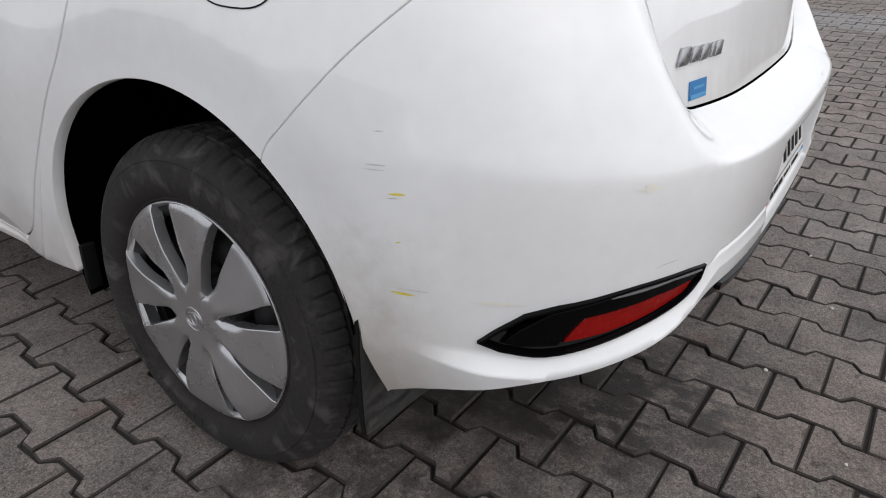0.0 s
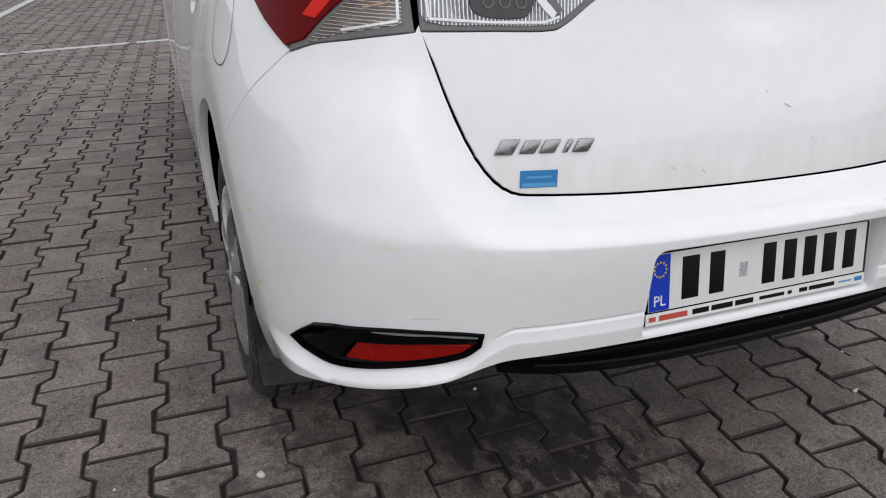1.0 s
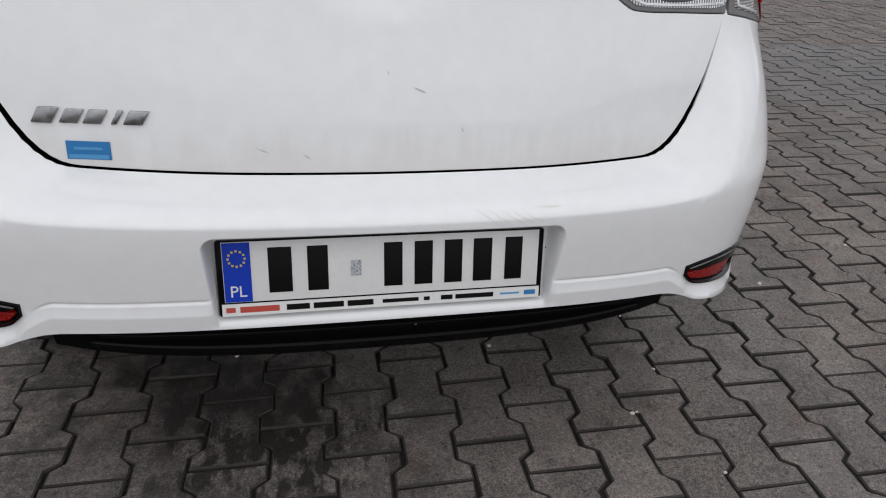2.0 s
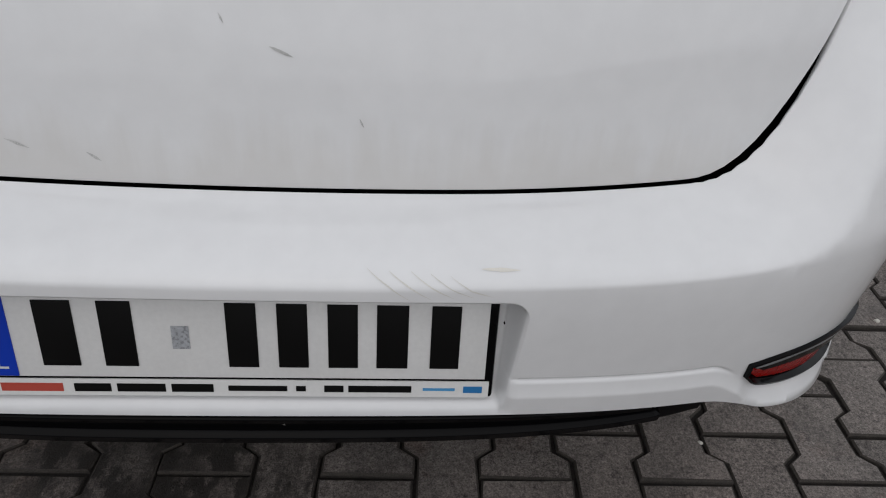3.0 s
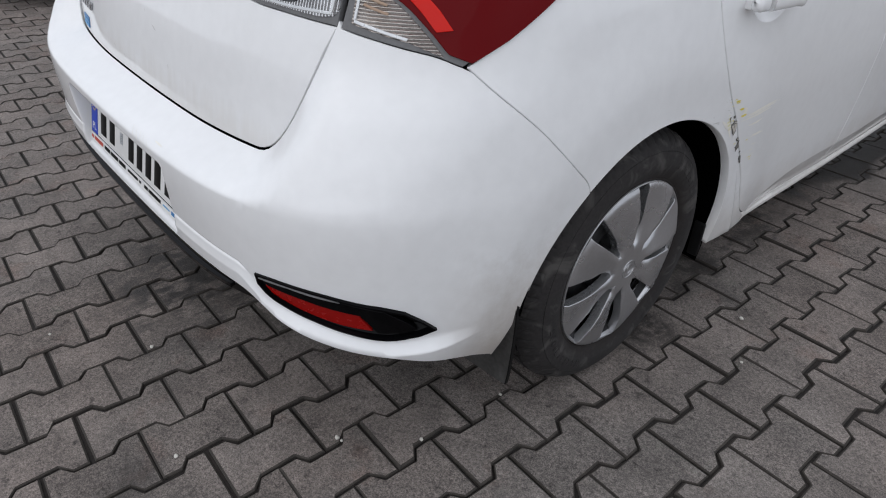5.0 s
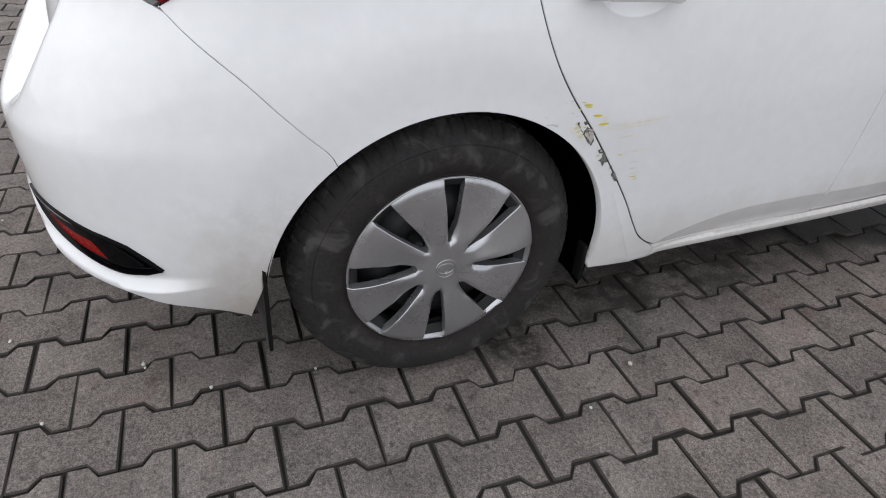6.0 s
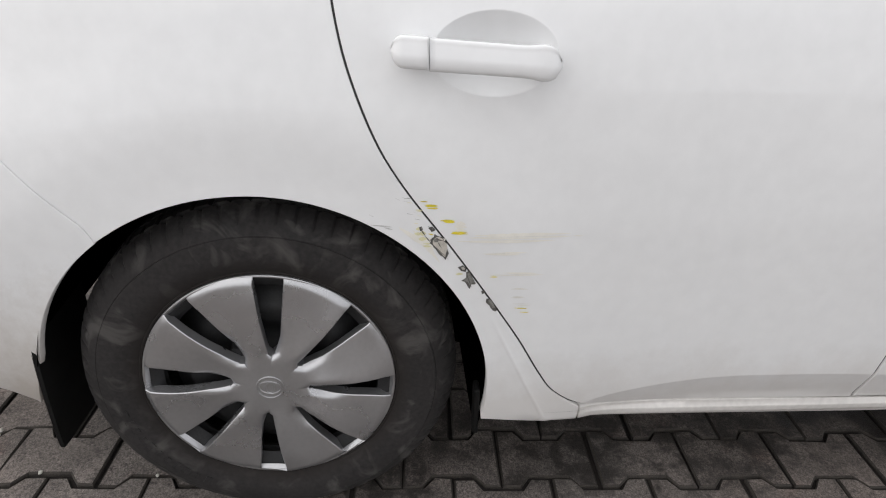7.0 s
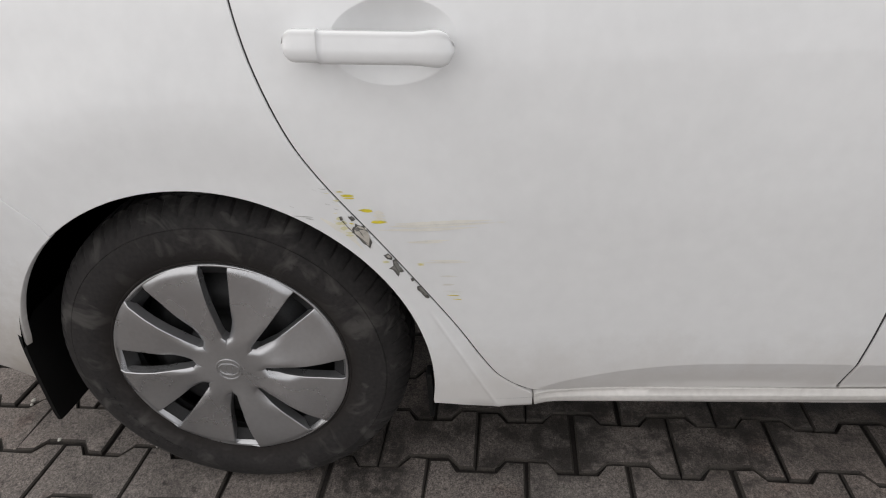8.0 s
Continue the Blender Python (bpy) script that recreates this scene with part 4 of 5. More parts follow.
def cabin_ring(z, lift=0.0, n=40):
    end = QUARTER * 2 + float(spline(CABIN, z))
    u = np.concatenate([np.linspace(0, QUARTER, n), np.linspace(QUARTER, end, n)[1:]])
    return skin(u, np.full(u.shape, z), lift)[0]


def girdle(name, heights, material, lift=0.0, label="", cap=False):
    rows = []
    for z in heights:
        r = cabin_ring(z, lift)
        l = r[::-1].copy()
        l[:, 0] *= -1
        rows.append(np.vstack([l, r[1:-1]]))
    k = len(rows[0])
    faces = [(r * k + i, r * k + (i + 1) % k, (r + 1) * k + (i + 1) % k, (r + 1) * k + i) for r in range(len(rows) - 1) for i in range(k)]
    if cap:
        faces.append(tuple(range((len(rows) - 1) * k, len(rows) * k)))
    return mesh_object(name, np.vstack(rows), faces, material, car, label=label)


girdle("upper_body", [.87, .89, .91, .94, .97, 1.0, 1.03, 1.07], PAINT, lift=-.034, label="white bonnet and waistline")
girdle("window_band", [1.07, 1.12, 1.2, 1.28, 1.35], GLASS, lift=-.006, label="dark tinted window band")
girdle("roof", [1.35, 1.39, 1.42, 1.44, 1.46, 1.475], PAINT, label="white roof", cap=True)
for u0 in (.62, QUARTER + .55, QUARTER + 1.35):
    q = np.array([(u0, 1.065), (u0 + .10, 1.065), (u0 + .07, 1.355), (u0 - .03, 1.355)])
    both("roof_pillar", q, PAINT if u0 < 1 else GLOSS_BLACK, car, lift=.001, step=.04)

# wing mirrors
for s in (1, -1):
    bm = bmesh.new()
    block(bm, (.20, .11, .13), at=(s * .99, 1.62, 1.03), bevel=.035, segments=4)
    block(bm, (.12, .06, .05), at=(s * .88, 1.64, .985), bevel=.012)
    mirror_shell = part("wing_mirror", bm, PAINT, car, "white wing mirror", smooth=True)
    bm = bmesh.new()
    block(bm, (.15, .004, .09), at=(s * .995, 1.563, 1.032))
    part("mirror_glass", bm, CHROME, mirror_shell)

# near-black sheet that puts shade into the panel gaps, floor pan, wheel wells
holes = [on_side(arch(0, 360, r=.378, cy=c, n=48)[:-1]) for c in (ARCH_Y, FRONT_AXLE)]
inner = np.array([(0, .49), (.35, .49), (.62, .44), (.80, .39), (1.0, .345), (QUARTER + 2.9, .265), (NOSE_U + .78, .265), (NOSE_U + .78, .88), (QUARTER + 1.6, .99), (.9, .99), (.6, 1.03), (0, 1.03)])
both("inner_body", inner, CAVITY_SHADE, car, holes=holes, lift=-.030, step=.05, gap=0, flange=0, label="near-black sheet behind the panel gaps, standing in for their shade")
ring = np.vstack([[(0, -.40, 0), (.50, -.40, 0), (.60, -.36, 0)], [(.60, .50, 0), (.80, .50, 0), (.80, 2.2, 0), (.60, 2.2, 0), (.60, 3.3, 0), (0, 3.3, 0)]])
ring = np.vstack([ring, (ring * (-1, 1, 1))[::-1][1:-1]])
bm = bmesh.new()
for h in (.265, .45):
    vs = [bm.verts.new((x, y, h)) for x, y, z in ring]
    bm.faces.new(vs)
# unseen block added under the tail to darken the ground below it
block(bm, (.70, .28, .10), at=(0, -.51, .395), bevel=.03, segments=2)
part("floor_pan", bm, CAVITY_SHADE, car, "black floor pan with an added block shading the ground below the tail")


def well(cy, s):
    """A wheel well: dark liner with its inner wall."""
    verts, faces = [], []
    a = np.radians(np.linspace(170, -20, 40))
    xs = (.852, .80, .66, .56)
    for x in xs:
        r = ARCH_R + (.004 if x > .82 else .012)
        verts += [(s * x, cy + r * math.cos(b), ARCH_Z + r * math.sin(b)) for b in a]
    for j in range(len(xs) - 1):
        for i in range(39):
            k = j * 40 + i
            faces.append((k, k + 1, k + 41, k + 40))
    faces.append(tuple(range(3 * 40, 4 * 40)))
    mesh_object("wheel_well", verts, faces, CAVITY_SHADE, car, smooth=False, label="black wheel well liner")


for cy in (ARCH_Y, FRONT_AXLE):
    for s in (1, -1):
        well(cy, s)

# mud flaps behind the rear wheels
def flap(s):
    bm = bmesh.new()
    line = rounded([(.845, .44), (.849, .38), (.848, .29), (.844, .224), (.834, .213), (.77, .206), (.70, .200), (.66, .206), (.655, .31), (.66, .44)], 4)
    for lv, dy in ((0, 0), (1, .007)):
        vs = [bm.verts.new((s * x, -.364 - .035 * (.44 - z) + dy, z)) for x, z in line]
        bm.faces.new(vs)
        if lv:
            k = len(vs)
            for i in range(k):
                bm.faces.new((prev[i], prev[(i + 1) % k], vs[(i + 1) % k], vs[i]))
        prev = vs
    mud_flap = part("mud_flap", bm, BLACK, car, "black rubber mud flap, its lit rear side coloured grey")
    # grey sheet paints the light on the rear; the shaded front stays black
    bm = bmesh.new()
    back = bm.faces.new([bm.verts.new((s * (.756 + (x - .756) * .985), -.3655 - .035 * (.44 - z), z + .002)) for x, z in line])
    bmesh.ops.solidify(bm, geom=[back], thickness=.001)
    part("flap_face", bm, FLAP_LIT, mud_flap, "grey rear face with its light put into the colour")
    bm = bmesh.new()
    block(bm, (.03, .010, .10), at=(s * .836, .350, .268), bevel=.003)
    part("liner_edge", bm, BLACK, car)


flap(1)
flap(-1)

# door handles
def handle(s, y0, door):
    h = tagged(new("door_handle"), "white pull handle with a lock cap")
    h.parent = car
    pieces = (("lock_cap", y0 - .133, y0 - .0855), ("handle_grip", y0 - .0840, y0 + .087))
    for name, a, b in pieces:
        verts, faces, k, n = [], [], 20, 20
        for i in range(n + 1):
            t = i / n
            y = a + (b - a) * t
            p, nn = skin(np.array([QUARTER + y]), np.array([.893]))
            e0, e1 = (min(1, t / .35), 1) if name == "lock_cap" else (1, min(1, (1 - t) / .16))
            full = math.sqrt(max(1 - (1 - min(e0, e1)) ** 2, .02))
            drop = .899 - .014 * (y - y0 + .128) / .21
            base = .872
            hz, hx = .0200 * full, .012 * (full if name == "lock_cap" else max(full, .3))
            lift = .024 if name == "handle_grip" else .018
            if name == "handle_grip" and t > .72:
                hz += .006 * (t - .72) / .28 * full
            for j in range(k):
                b2 = 2 * math.pi * j / k
                cx, cz = math.cos(b2), math.sin(b2)
                cx, cz = math.copysign(abs(cx) ** .42, cx), math.copysign(abs(cz) ** .5, cz)
                # the face leans back towards its top, the lower edge is proud
                verts.append((s * (base - .010 + lift + hx * cx - .006 * (cz > .2) * max(cx, 0)), y, drop + hz * cz))
        for i in range(n):
            for j in range(k):
                q = i * k + j
                r = i * k + (j + 1) % k
                faces.append((q, r, r + k, q + k))
        faces += [tuple(range(k)), tuple(range(n * k, n * k + k))]
        mesh_object(name, verts, faces, PAINT, h)
    for dy in (-.10, .066):
        bm = bmesh.new()
        block(bm, (.03, .022, .022), at=(s * .864, y0 + dy, .887), bevel=.004)
        part("handle_mount", bm, PAINT, h)


for i, s in ((0, 1), (1, -1)):
    handle(s, .342, rear_door[i])
    handle(s, 1.30, front_door[i])


# ---- wheels ----
def build_wheel():
    wheel = empty("wheel", "", "")
    # tyre: x is the axle, outwards positive; the outer face of the tyre lies at x = 0
    R = .3165
    prof = [(-.060, .190), (-.030, .196), (-.022, .203), (-.013, .209), (-.0115, .2125), (-.0125, .2140), (-.007, .222), (-.0015, .240), (0, .254), (-.0040, .2765), (-.0060, .2772), (-.0054, .2785), (-.0098, .2870),
            (-.0130, .2920), (-.0185, .2990), (-.0268, .3062), (-.0360, R - .0055),
            (-.046, R - .001), (-.047, R - .008), (-.054, R - .008), (-.055, R), (-.085, R + .001), (-.086, R - .007), (-.094, R - .007), (-.095, R + .001),
            (-.125, R), (-.126, R - .008), (-.133, R - .008), (-.134, R - .001), (-.150, R - .004), (-.165, .302), (-.178, .285), (-.186, .255), (-.180, .215), (-.150, .192)]
    n = 396

    def tread(i, j):
        cut = i % 6 == 0
        if 14 <= j <= 17 and cut:
            return -.0050
        if (i + 3) % 6 == 0 and j in (20, 21, 23, 24):
            return -.004
        if 28 <= j <= 30 and cut:
            return -.006
        return 0

    v, f = lathe(prof, n, wobble=tread)
    tyre = mesh_object("tyre", v, f, TYRE, wheel, label="dusty worn black tyre")
    tyre.data.set_sharp_from_angle(angle=radians(35))
    # raised illegible marks on the side wall
    for start, count in ((25, 11), (205, 11)):
        for i in range(count):
            a = radians(start + i * 4.6)
            bm = bmesh.new()
            block(bm, (.0011, (.010, .005, .013, .007)[i % 4], (.016, .011, .013)[i % 3]), bevel=.0005, segments=1, m=pose(0, 0, 0, -math.degrees(a), 0, 0) @ pose(-.0003, 0, .252, 0, 0, 0))
            part("sidewall_mark", bm, TYRE, wheel)
    # steel wheel behind the cover
    v, f = lathe([(-.150, .195), (-.10, .180), (-.065, .172), (-.060, .150), (-.040, .140), (-.038, .110), (-.058, .085), (-.060, .05), (-.040, .045), (-.040, .0001)], 48)
    rim = mesh_object("steel_rim", v, f, STEEL, wheel, label="black steel wheel behind the cover")
    v, f = lathe([(-.030, .180), (-.019, .196), (-.018, .2015), (-.022, .205), (-.045, .204), (-.045, .18)], 96)
    mesh_object("rim_lip", v, f, STEEL, wheel)
    for i in range(5):
        a = radians(72 * i + 20)
        bm = bmesh.new()
        bmesh.ops.create_cone(bm, cap_ends=True, segments=6, radius1=.013, radius2=.011, depth=.03, matrix=pose(-.035, .075 * math.sin(a), .075 * math.cos(a), 0, 90, 0))
        part("wheel_nut", bm, STEEL, wheel)
    # cover with eight twisted blades
    verts, faces = [], []
    RI, RS0, RS1, RO = .034, .058, .170, .1990
    rs = np.concatenate([np.linspace(RI, RS0, 5), np.linspace(RS0, RS1, 22)[1:], np.linspace(RS1, RO, 7)[1:]])

    def dome(r):
        return .004 - .010 * (r / .195) ** 3 - .0040 * sstep(.190, .1990, r)

    def slot(r):
        """Edges of the opening, metres to either side of its middle line."""
        t = np.clip((r - RS0) / (RS1 - RS0), 0, 1.15)
        grow = np.clip((r - RS0) / .006, 0, 1) ** .5
        return -(.0055 + .0235 * t) * grow, (.0045 + .0085 * np.clip(t / .35, 0, 1) ** .8 + .0010 * t) * grow

    nf = 15
    for k in range(8):
        a0, a1 = math.pi / 4 * k, math.pi / 4 * (k + 1)
        s = len(verts)
        for r in rs:
            lo, hi = slot(r)
            b0, b1 = a0 + hi / r, a1 + lo / r
            lift = .0115 * sstep(.042, .085, r) * (1 - .5 * sstep(.15, .195, r))
            roll = .0065 * (1 - .85 * sstep(.075, .135, r)) * sstep(.048, .062, r)
            for i in range(nf):
                t = .5 - .5 * math.cos(math.pi * i / (nf - 1))
                a = b0 + (b1 - b0) * t
                rim = np.clip(1 - min(t, 1 - t) * (b1 - b0) * r / .011, 0, 1)
                x = dome(r) + lift * (t ** 1.5 - .35) - roll * rim ** 2
                verts.append((x, r * math.sin(a), r * math.cos(a)))
        for j in range(len(rs) - 1):
            for i in range(nf - 1):
                q = s + j * nf + i
                faces.append((q, q + 1, q + 1 + nf, q + nf))
        # side walls of the blade
        for col in (0, nf - 1):
            w = len(verts)
            for j, r in enumerate(rs):
                x, y, z = verts[s + j * nf + col]
                verts.append((x, y, z))
                verts.append((x - .022, y, z))
            for j in range(len(rs) - 1):
                faces.append((w + 2 * j, w + 2 * j + 1, w + 2 * j + 3, w + 2 * j + 2))
        # narrow bevels along both edges
        for col, turn in ((nf - 1, 1), (0, -1)):
            w = len(verts)
            for j, r in enumerate(rs):
                x, y, z = verts[s + j * nf + col]
                a = math.atan2(y, z)
                verts.append((x, y, z))
                verts.append((x - .0012, y + .0012 * turn * math.cos(a), z - .0012 * turn * math.sin(a)))
            for j in range(5, len(rs) - 1):
                faces.append((w + 2 * j, w + 2 * j + 1, w + 2 * j + 3, w + 2 * j + 2))
        # sloping pocket between two blades at the rim
        w = len(verts)
        for j, (r, dip) in enumerate(((.184, -.032), (.189, -.020), (.194, -.008), (RO, 0))):
            lo, hi = slot(r)
            for side in (lo, hi):
                a = a0 + side / r
                f = .65 if side == lo else -.35
                x = dome(r) + dip + (.0115 * .5 * f - .0065 * .15 if j == 3 else 0)
                verts.append((x, r * math.sin(a), r * math.cos(a)))
        for j in range(3):
            faces.append((w + 2 * j, w + 2 * j + 1, w + 2 * j + 3, w + 2 * j + 2))
    bm = bmesh.new()
    made = [bm.verts.new(v) for v in verts]
    for f in faces:
        bm.faces.new([made[i] for i in f])
    bmesh.ops.remove_doubles(bm, verts=bm.verts, dist=.0006)
    welded = bpy.data.meshes.new("welded")
    bm.to_mesh(welded)
    bm.free()
    verts = [(v.co.x, v.co.y * 1.042, v.co.z * 1.042) for v in welded.vertices]
    faces = [tuple(f.vertices) for f in welded.polygons]
    bpy.data.meshes.remove(welded)
    cover = mesh_object("wheel_cover", verts, faces, SILVER, wheel, label="silver plastic wheel cover with eight blades")
    cover.data.set_sharp_from_angle(angle=radians(30))
    v, f = lathe([(-.0105, .2045), (-.0098, .2072), (-.0115, .2082), (-.022, .2075), (-.022, .200)], 128)
    mesh_object("cover_rim", v, f, SILVER, wheel)
    v, f = lathe([(.0046, .0001), (.0046, .020), (.0043, .024), (.0042, .036)], 48)
    cap = mesh_object("centre_cap", v, f, SILVER, wheel)
    bm = bmesh.new()
    m = pose(.0050, 0, 0, 90, 0, 90)
    ellipse(bm, .022, .022, .0012, m)
    ellipse(bm, .018, .0125, .0013, m)
    ellipse(bm, .0065, .0115, .0010, m, n=24)
    part("emblem", bm, SILVER, wheel, "raised oval emblem", smooth=True)
    return wheel


wheel = build_wheel()
wheel.parent = car
wheel.matrix_basis = pose(.851, 0, .344, 0, 0, 0) @ pose(0, 0, 0, -7, 0, 0)
tagged(wheel, "rear wheel with a silver eight-blade cover")
for x, y, z, turn, spin in ((-.851, 0, .2865, 180, 17), (.851, FRONT_AXLE, .302, 0, 30), (-.851, FRONT_AXLE, .244, 180, 8)):
    copy_thing(wheel, pose(x, y, z, 0, 0, turn) @ pose(0, 0, 0, spin, 0, 0)).parent = car

# ---- number plate: holder, plate, blue band, bars for its writing ----
slope = math.degrees(math.atan2(.027, .1))
PLATE = Matrix.Translation((-.003, -.7473, .540)) @ pose(0, 0, 0, 90, 0, 0) @ pose(0, 0, 0, -14, 0, 0)
number_plate = tagged(new("number_plate"), "white number plate with a blue band in a black holder")
number_plate.parent = car


def plate_bar(name, x, y, w, h, z, material, parent, label="", lean=0.0, thick=.0012, bevel=0.0):
    bm = bmesh.new()
    block(bm, (w, h, thick), bevel=bevel)
    for v in bm.verts:
        v.co.x += v.co.y * lean
        v.co = PLATE @ (v.co + Vector((x, y, z)))
    return part(name, bm, material, parent, label, smooth=bevel > 0)


holder = plate_bar("plate_holder", 0, 0, .532, .124, -.006, GLOSS_BLACK, number_plate, "black plastic plate holder", thick=.014, bevel=.004)
sheet = plate_bar("plate_sheet", 0, .0115, .512, .098, .0014, PLATE_WHITE, number_plate, "white reflective plate sheet", bevel=.0004)
plate_bar("blue_band", -.2345, .0115, .041, .096, .0024, PLATE_BLUE, number_plate, "blue band with a ring of stars")
strip = plate_bar("dealer_strip", 0, -.050, .522, .020, .0020, PLATE_WHITE, number_plate, "white dealer strip with printed bars")
for i in range(12):
    a = math.pi / 6 * i
    plate_bar("star", -.2345 + .0125 * math.cos(a), .034 + .0125 * math.sin(a), .0032, .0032, .0033, STAR, number_plate, thick=.0006)
for x, w in ((-.170, .036), (-.112, .032), (.008, .030), (.058, .030), (.108, .030), (.158, .032), (.212, .030)):
    plate_bar("plate_bar", x, .013, w, .074, .0026, PRINT_BLACK, number_plate, thick=.0012, bevel=.0005)
plate_bar("hologram", -.052, .010, .017, .026, .0026, HOLO, number_plate, "small silver hologram sticker", thick=.0006)
text = bpy.data.curves.new("country_code", "FONT")
text.body, text.size, text.align_x, text.extrude = "PL", .026, "CENTER", .0003
letters = new("country_code", text)
letters.data.materials.append(PLATE_WHITE)
letters.matrix_world = PLATE @ Matrix.Translation((-.2345, -.028, .0033))
letters.parent = number_plate
tagged(letters, "white country letters")
for x, w, h, m in ((-.248, .014, .010, PRINT_RED), (-.204, .060, .012, PRINT_RED), (-.145, .036, .012, PRINT_BLACK), (-.097, .048, .012, PRINT_BLACK), (-.046, .042, .012, PRINT_BLACK),
                   (.020, .060, .008, PRINT_BLACK), (.064, .010, .008, PRINT_BLACK), (.098, .020, .010, PRINT_BLACK), (.146, .066, .010, PRINT_BLACK), (.208, .034, .004, STICKER_PALE), (.244, .020, .010, STICKER_BLUE)):
    plate_bar("print_bar", x, -.050, w, h * .8, .0029, m, number_plate, thick=.0005)


# ---- marks on the paint ----
def mark(name, points, width, material, parent, label="", lift=.0006):
    """A thin tapering sliver lying on the skin, along points in (u, z)."""
    c = resample(points, .008, closed=False)
    d = np.gradient(c, axis=0)
    d /= np.linalg.norm(d, axis=1, keepdims=True) + 1e-12
    t = np.linspace(0, 1, len(c))
    w = width * np.clip(np.sin(math.pi * (.06 + .9 * t)), .05, 1) * (.75 + .5 * np.random.rand(len(c)))
    side = np.stack([-d[:, 1], d[:, 0]], 1) * w[:, None] / 2
    q = np.vstack([c + side, c - side])
    p, n = skin(q[:, 0], q[:, 1], lift)
    k = len(c)
    return mesh_object(name, p, [(i + k, i + 1 + k, i + 1, i) for i in range(k - 1)], material, parent, n, label=label)


def chip(points, material, parent, jag=.25, label="", lift=.0007):
    """A ragged patch of bare primer."""
    c = resample(points, .006)
    if area(c) < 0:
        c = c[::-1]
    mid = c.mean(0)
    c = mid + (c - mid) * (1 + jag * (np.random.rand(len(c), 1) - .5) * 2)
    p, n = skin(np.append(c[:, 0], mid[0]), np.append(c[:, 1], mid[1]), lift)
    k = len(c)
    return mesh_object("paint_chip", p, [(i, (i + 1) % k, k) for i in range(k)], material, parent, n, label=label)


def sidep(*pts):
    return on_side(np.array(pts) + (0, .029))


door_r = rear_door[0]
# yellow transfer and long scrapes on the door
FLAKE = mat("curled_pale_paint_flake", (0.50, 0.47, 0.42), 0.7, vary=0.35, scale=90)
BARE = mat("dark_bare_primer", (0.10, 0.095, 0.088), 0.8, vary=0.5, scale=90)
PALE_YELLOW = mat("pale_yellow_smear", (0.70, 0.67, 0.42), 0.6, vary=0.15, scale=90)
luck = np.random.default_rng(4)
SEAM_Z, SEAM_Y = [.49, .524, .618, .66, .70], [.379, .356, .291, .260, .231]


def beside(z, back):
    return float(np.interp(z, SEAM_Z, SEAM_Y)) - back


def smear(y, z, w, t, m, thing, count=3):
    """A smear: a few thin slivers beside one another."""
    for i in range(count):
        a, b, h = y + w * luck.uniform(-.1, .25), y + w * luck.uniform(.7, 1.05), z + t * luck.uniform(-.6, .6)
        mark("smear", on_side([(a, h), ((a + b) / 2, h - .0001), (b, h - .0004)]), t * luck.uniform(.35, .65), m, thing)


for y, z, w, t in ((.250, .688, .015, .0028), (.257, .681, .021, .0050), (.281, .660, .024, .0060), (.297, .642, .026, .0062), (.399, .506, .024, .0032), (.358, .566, .012, .0022), (.410, .500, .014, .002)):
    smear(y - .005, z + .001, w, t, YELLOW, door_r)
for y, z, w, t, m, k in ((.320, .632, .17, .010, BEIGE, 4), (.345, .634, .14, .002, FAINT, 2), (.352, .606, .06, .005, BEIGE, 3), (.357, .607, .035, .002, FAINT, 2), (.372, .571, .07, .004, BEIGE, 3), (.380, .570, .05, .002, FAINT, 2),
                         (.390, .544, .03, .003, FAINT, 3), (.392, .528, .022, .003, FAINT, 3), (.398, .514, .03, .003, FAINT, 3), (.48, .6325, .016, .0026, BEIGE, 2), (.55, .524, .012, .0014, FAINT, 1), (.30, .650, .02, .012, BEIGE, 4)):
    smear(y - .005, z + .001, w, t, m, door_r, k)
# bare chips along the edge of the wing, each with a dark broken rim and a paler middle
CHIPS = (([(0.2693, 0.6379), (0.2807, 0.6338), (0.2872, 0.6223), (0.2898, 0.6076), (0.2859, 0.5953), (0.2787, 0.6035), (0.2702, 0.6141), (0.2624, 0.6240), (0.2644, 0.6330)], FLAKE, .80), ([(0.2624, 0.6305), (0.2722, 0.6354), (0.2787, 0.6297), (0.2735, 0.6240), (0.2657, 0.6223)], PRIMER, .6), ([(0.3165, 0.5765), (0.3224, 0.5782), (0.3276, 0.5642), (0.3341, 0.5536), (0.3263, 0.5520), (0.3237, 0.5438), (0.3185, 0.5544), (0.3113, 0.5593), (0.3172, 0.5651)], PRIMER, .72),
         ([(0.3048, 0.5831), (0.3113, 0.5871), (0.3178, 0.5806), (0.3165, 0.5749), (0.3094, 0.5765)], FLAKE, .5), ([(0.3504, 0.5266), (0.3557, 0.5274), (0.3615, 0.5184), (0.3687, 0.5037), (0.3615, 0.5029), (0.3557, 0.5135), (0.3511, 0.5184)], PRIMER, .66), ([(0.3416, 0.5405), (0.3459, 0.5422), (0.3472, 0.5373), (0.3433, 0.5348)], BARE, .6), ([(0.2461, 0.6501), (0.2500, 0.6518), (0.2520, 0.6460), (0.2474, 0.6436)], PRIMER, .5), ([(0.2592, 0.6493), (0.2657, 0.6518), (0.2702, 0.6460), (0.2644, 0.6428)], PRIMER, .4))
for outline, inner_paint, share in CHIPS:
    q = np.array(outline)
    chip(on_side(q), BARE, wing_r, .12, lift=.0008)
    chip(on_side(q.mean(0) + (q - q.mean(0)) * share + (.0008, .0010)), inner_paint, wing_r, .14, lift=.0012)
